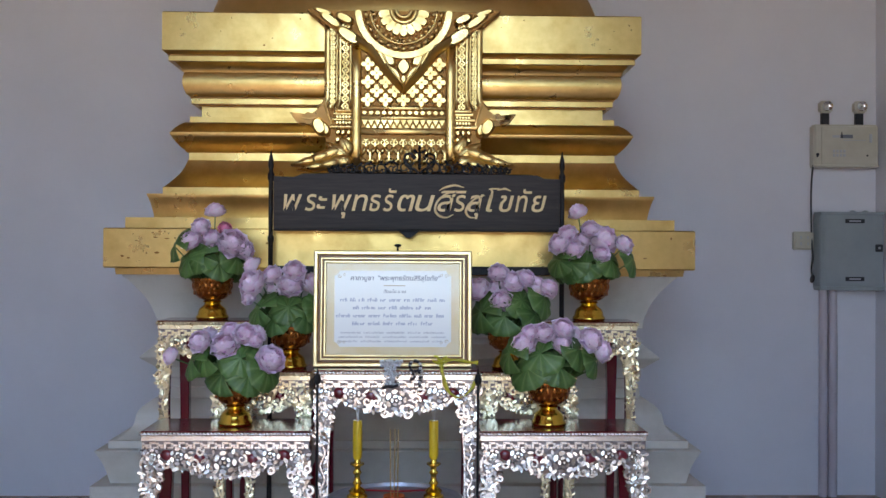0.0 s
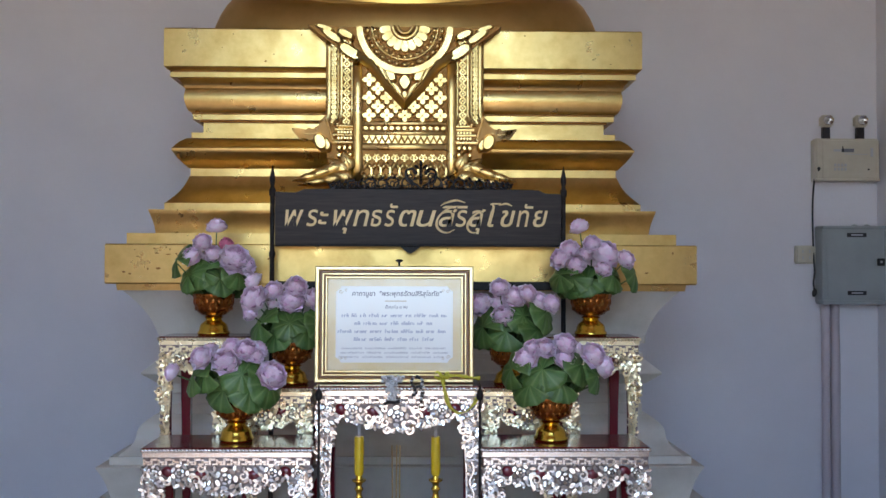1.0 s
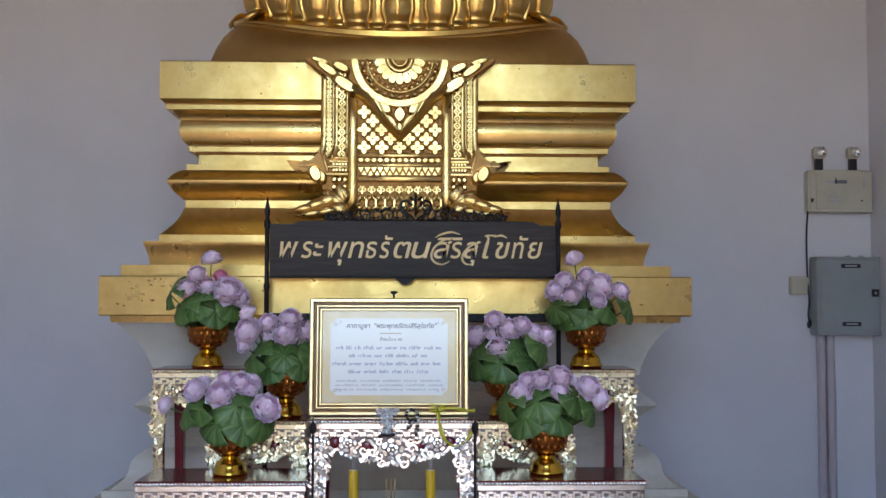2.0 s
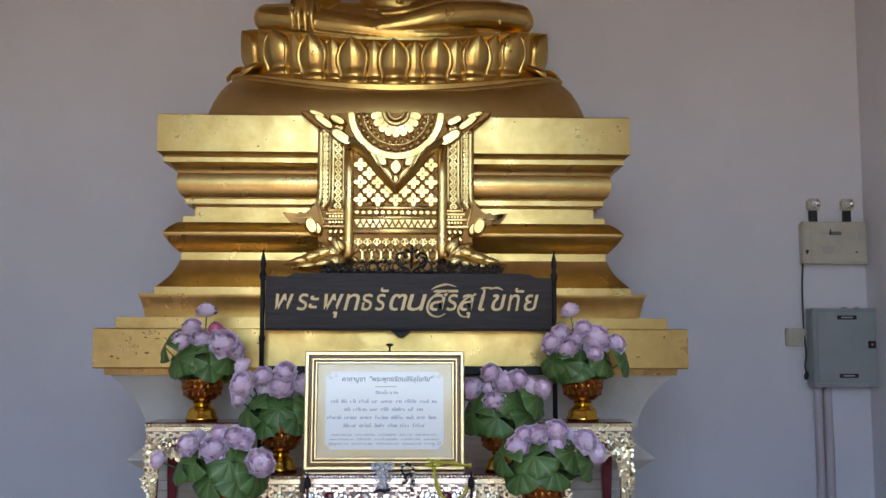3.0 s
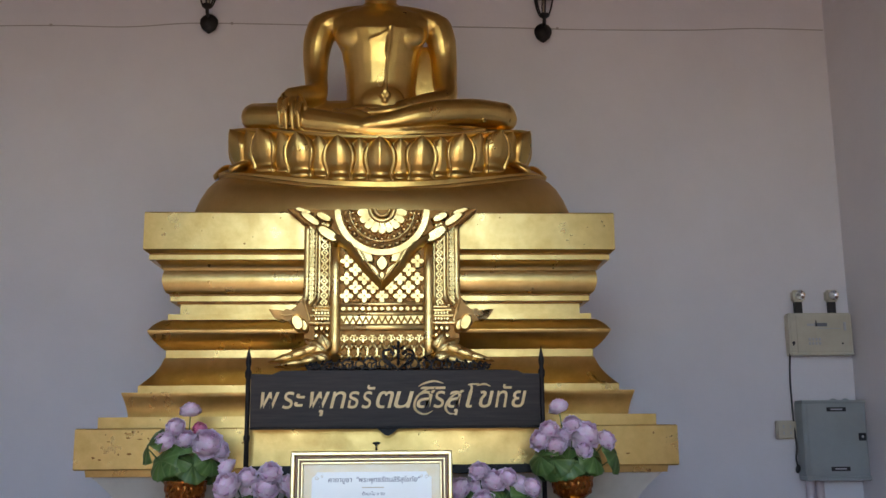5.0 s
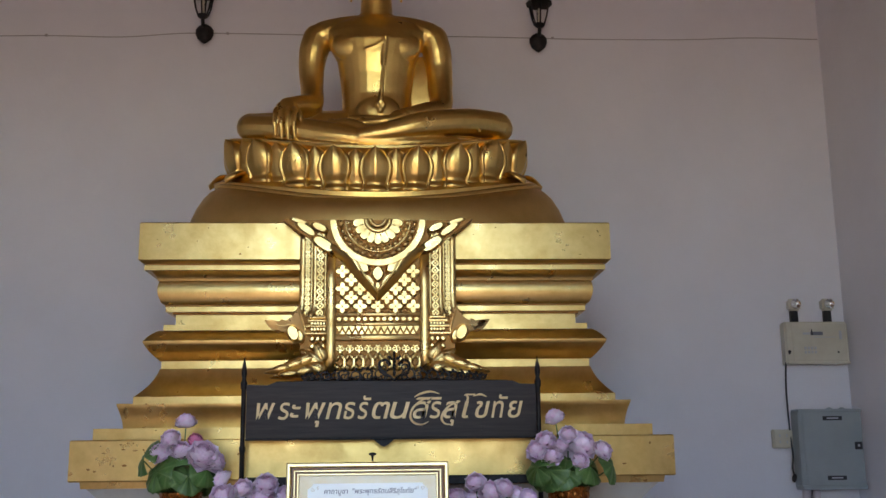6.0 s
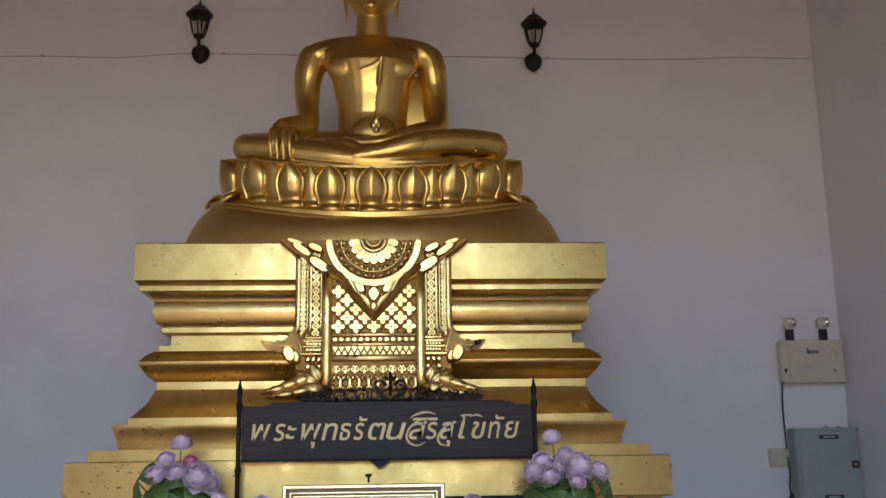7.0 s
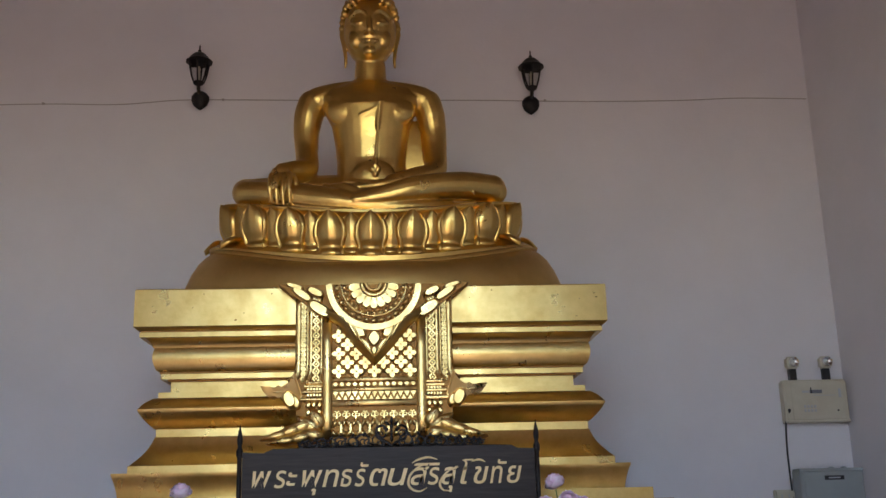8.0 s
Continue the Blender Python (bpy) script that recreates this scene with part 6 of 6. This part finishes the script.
part("latch", box(qx1 - 0.062, -0.146, -0.005, qx1 - 0.014, -0.136, 0.042, 0.004), BLACK_PLASTIC, dr)
part("latch_key", box(qx1 - 0.046, -0.150, 0.012, qx1 - 0.032, -0.1455, 0.026, 0.002), PALE_INK, dr)
for x in (2.75 - 2.72, 2.83 - 2.72):
    part("top_screw", turned([(0.018, 0), (0.020, 0.006), (0.012, 0.012), (0.002, 0.014)], 12), GREY_STEEL, pb, smooth=40).matrix_basis = pose(x, -0.07, qz1 + 0.004)

so = thing("wall_socket", (2.465, WB, 1.627), "cream surface-mounted wall socket beside the electrical box", "socket")
part("socket_box", box(-0.066, -0.040, -0.058, 0.062, -0.001, 0.058, 0.006, seg=2), CREAM_PLASTIC, so)
part("cover_plate", box(-0.060, -0.046, -0.052, 0.056, -0.0405, 0.052, 0.003), CREAM_PLASTIC, so)
for dx in (-0.025, 0.020):
    for dz in (-0.02, 0.02):
        part("slot", box(dx - 0.004, -0.0475, dz - 0.009, dx + 0.004, -0.0455, dz + 0.009), PALE_INK, so)
for x in (2.591, 2.651):
    cd = thing("conduit_pipe", (x, WB - 0.030, 0), "pale grey-pink plastic conduit pipe on the wall", "pipe", "conduit pipes under the box")
    part("pipe", turned([(0.027, 0.0), (0.027, 1.316)], 20), PVC, cd, smooth=40)
bm = bmesh.new()
tube(bm, [(2.689, WB - 0.006, 0.0), (2.689, WB - 0.006, 0.55), (2.691, WB - 0.006, 0.9), (2.684, WB - 0.006, 1.316)], 0.004, 6)
tagged(part("wall_cable", bm, CABLE), "thin dark cable beside the conduit pipes", "cable")
bm = bmesh.new()
tube(bm, spline([(2.531, WB - 0.088, 2.165), (2.516, WB - 0.055, 2.12), (2.511, WB - 0.03, 1.95), (2.512, WB - 0.03, 1.75), (2.511, WB - 0.045, 1.60), (2.514, WB - 0.05, 1.52), (2.506, WB - 0.05, 1.45), (2.512, WB - 0.05, 1.40)], 8), 0.006, 7)
blob(bm, (2.512, WB - 0.05, 1.385), 0.016, 0.014, 0.028, 0.2, 10, 6)
tagged(part("power_cord", bm, BLACK_PLASTIC, None, smooth=True), "black power cord hanging from the emergency light", "cable")
# long cable along the wall and its clips
bm = bmesh.new()
line = spline([(WX0, WB - 0.005, 4.291), (-2.29, WB - 0.005, 4.306), (-1.8, WB - 0.005, 4.301), (-1.40, WB - 0.005, 4.331), (-1.0, WB - 0.005, 4.333), (-0.3, WB - 0.005, 4.326), (0.6, WB - 0.005, 4.326), (1.3, WB - 0.005, 4.316), (2.0, WB - 0.005, 4.321), (2.45, WB - 0.005, 4.338), (2.93, WB - 0.005, 4.331)], 6)
tube(bm, line, 0.0032, 6)
for x, z in ((-2.29, 4.308), (-1.10, 4.333), (1.09, 4.322)):
    box(x - 0.008, WB - 0.014, z - 0.006, x + 0.008, WB - 0.001, z + 0.006, bm=bm)
tagged(part("wall_cable", bm, CABLE), "thin grey cable clipped along the wall", "cable")


# ---- wall lanterns ----
def lantern(at):
    t = thing("wall_lantern", at, "black iron carriage lantern with clear panes on the wall", "wall lamp", "pair of wall lanterns")
    # z = 0 at the boss on the wall
    bm = turned([(0.002, -0.082), (0.020, -0.070), (0.045, -0.045), (0.058, -0.01), (0.058, 0.02), (0.042, 0.045), (0.020, 0.060)], 16, sy=0.75, at=(0, -0.046, 0))
    part("boss", bm, IRON, t, "rounded black wall boss", smooth=30)
    part("arm", tube(bmesh.new(), spline([(0, -0.05, 0.03), (0, -0.11, 0.035), (0, -0.13, 0.075)], 5), 0.012, 8), IRON, t, smooth=True)
    ly = -0.13
    part("cup", turned([(0.012, 0.065), (0.030, 0.078), (0.036, 0.090), (0.034, 0.096)], 12, at=(0, ly, 0)), IRON, t, smooth=30)
    for i in range(6):
        a = math.pi / 6 + i * math.pi / 3
        part("bar", tube(bmesh.new(), spline([(0.034 * math.cos(a), ly + 0.034 * math.sin(a), 0.092), (0.052 * math.cos(a), ly + 0.052 * math.sin(a), 0.15), (0.068 * math.cos(a), ly + 0.068 * math.sin(a), 0.245)], 4), 0.0055, 6), IRON, t)
    gl = part("pane", turned([(0.030, 0.096), (0.047, 0.15), (0.062, 0.244)], 6, at=(0, ly, 0)), GLASS, t, "clear glass pane")
    gl.visible_shadow = False
    part("candle_tube", turned([(0.011, 0.094), (0.011, 0.165), (0.007, 0.17), (0.013, 0.19), (0.004, 0.215)], 10, at=(0, ly, 0)), CREAM_PLASTIC, t, smooth=40)
    part("roof", turned([(0.070, 0.240), (0.086, 0.244), (0.088, 0.252), (0.070, 0.268), (0.056, 0.290), (0.038, 0.310), (0.016, 0.322), (0.010, 0.330)], 12, at=(0, ly, 0)), IRON, t, smooth=25)
    part("finial", turned([(0.008, 0.328), (0.012, 0.336), (0.005, 0.346), (0.005, 0.372), (0.001, 0.384)], 8, at=(0, ly, 0)), IRON, t, smooth=50)
    return t


l1 = lantern((-1.245, WB, 4.318))
l1.scale = (1.02, 1.0, 0.94)
copy_thing(l1, pose(0.985, WB, 4.278))
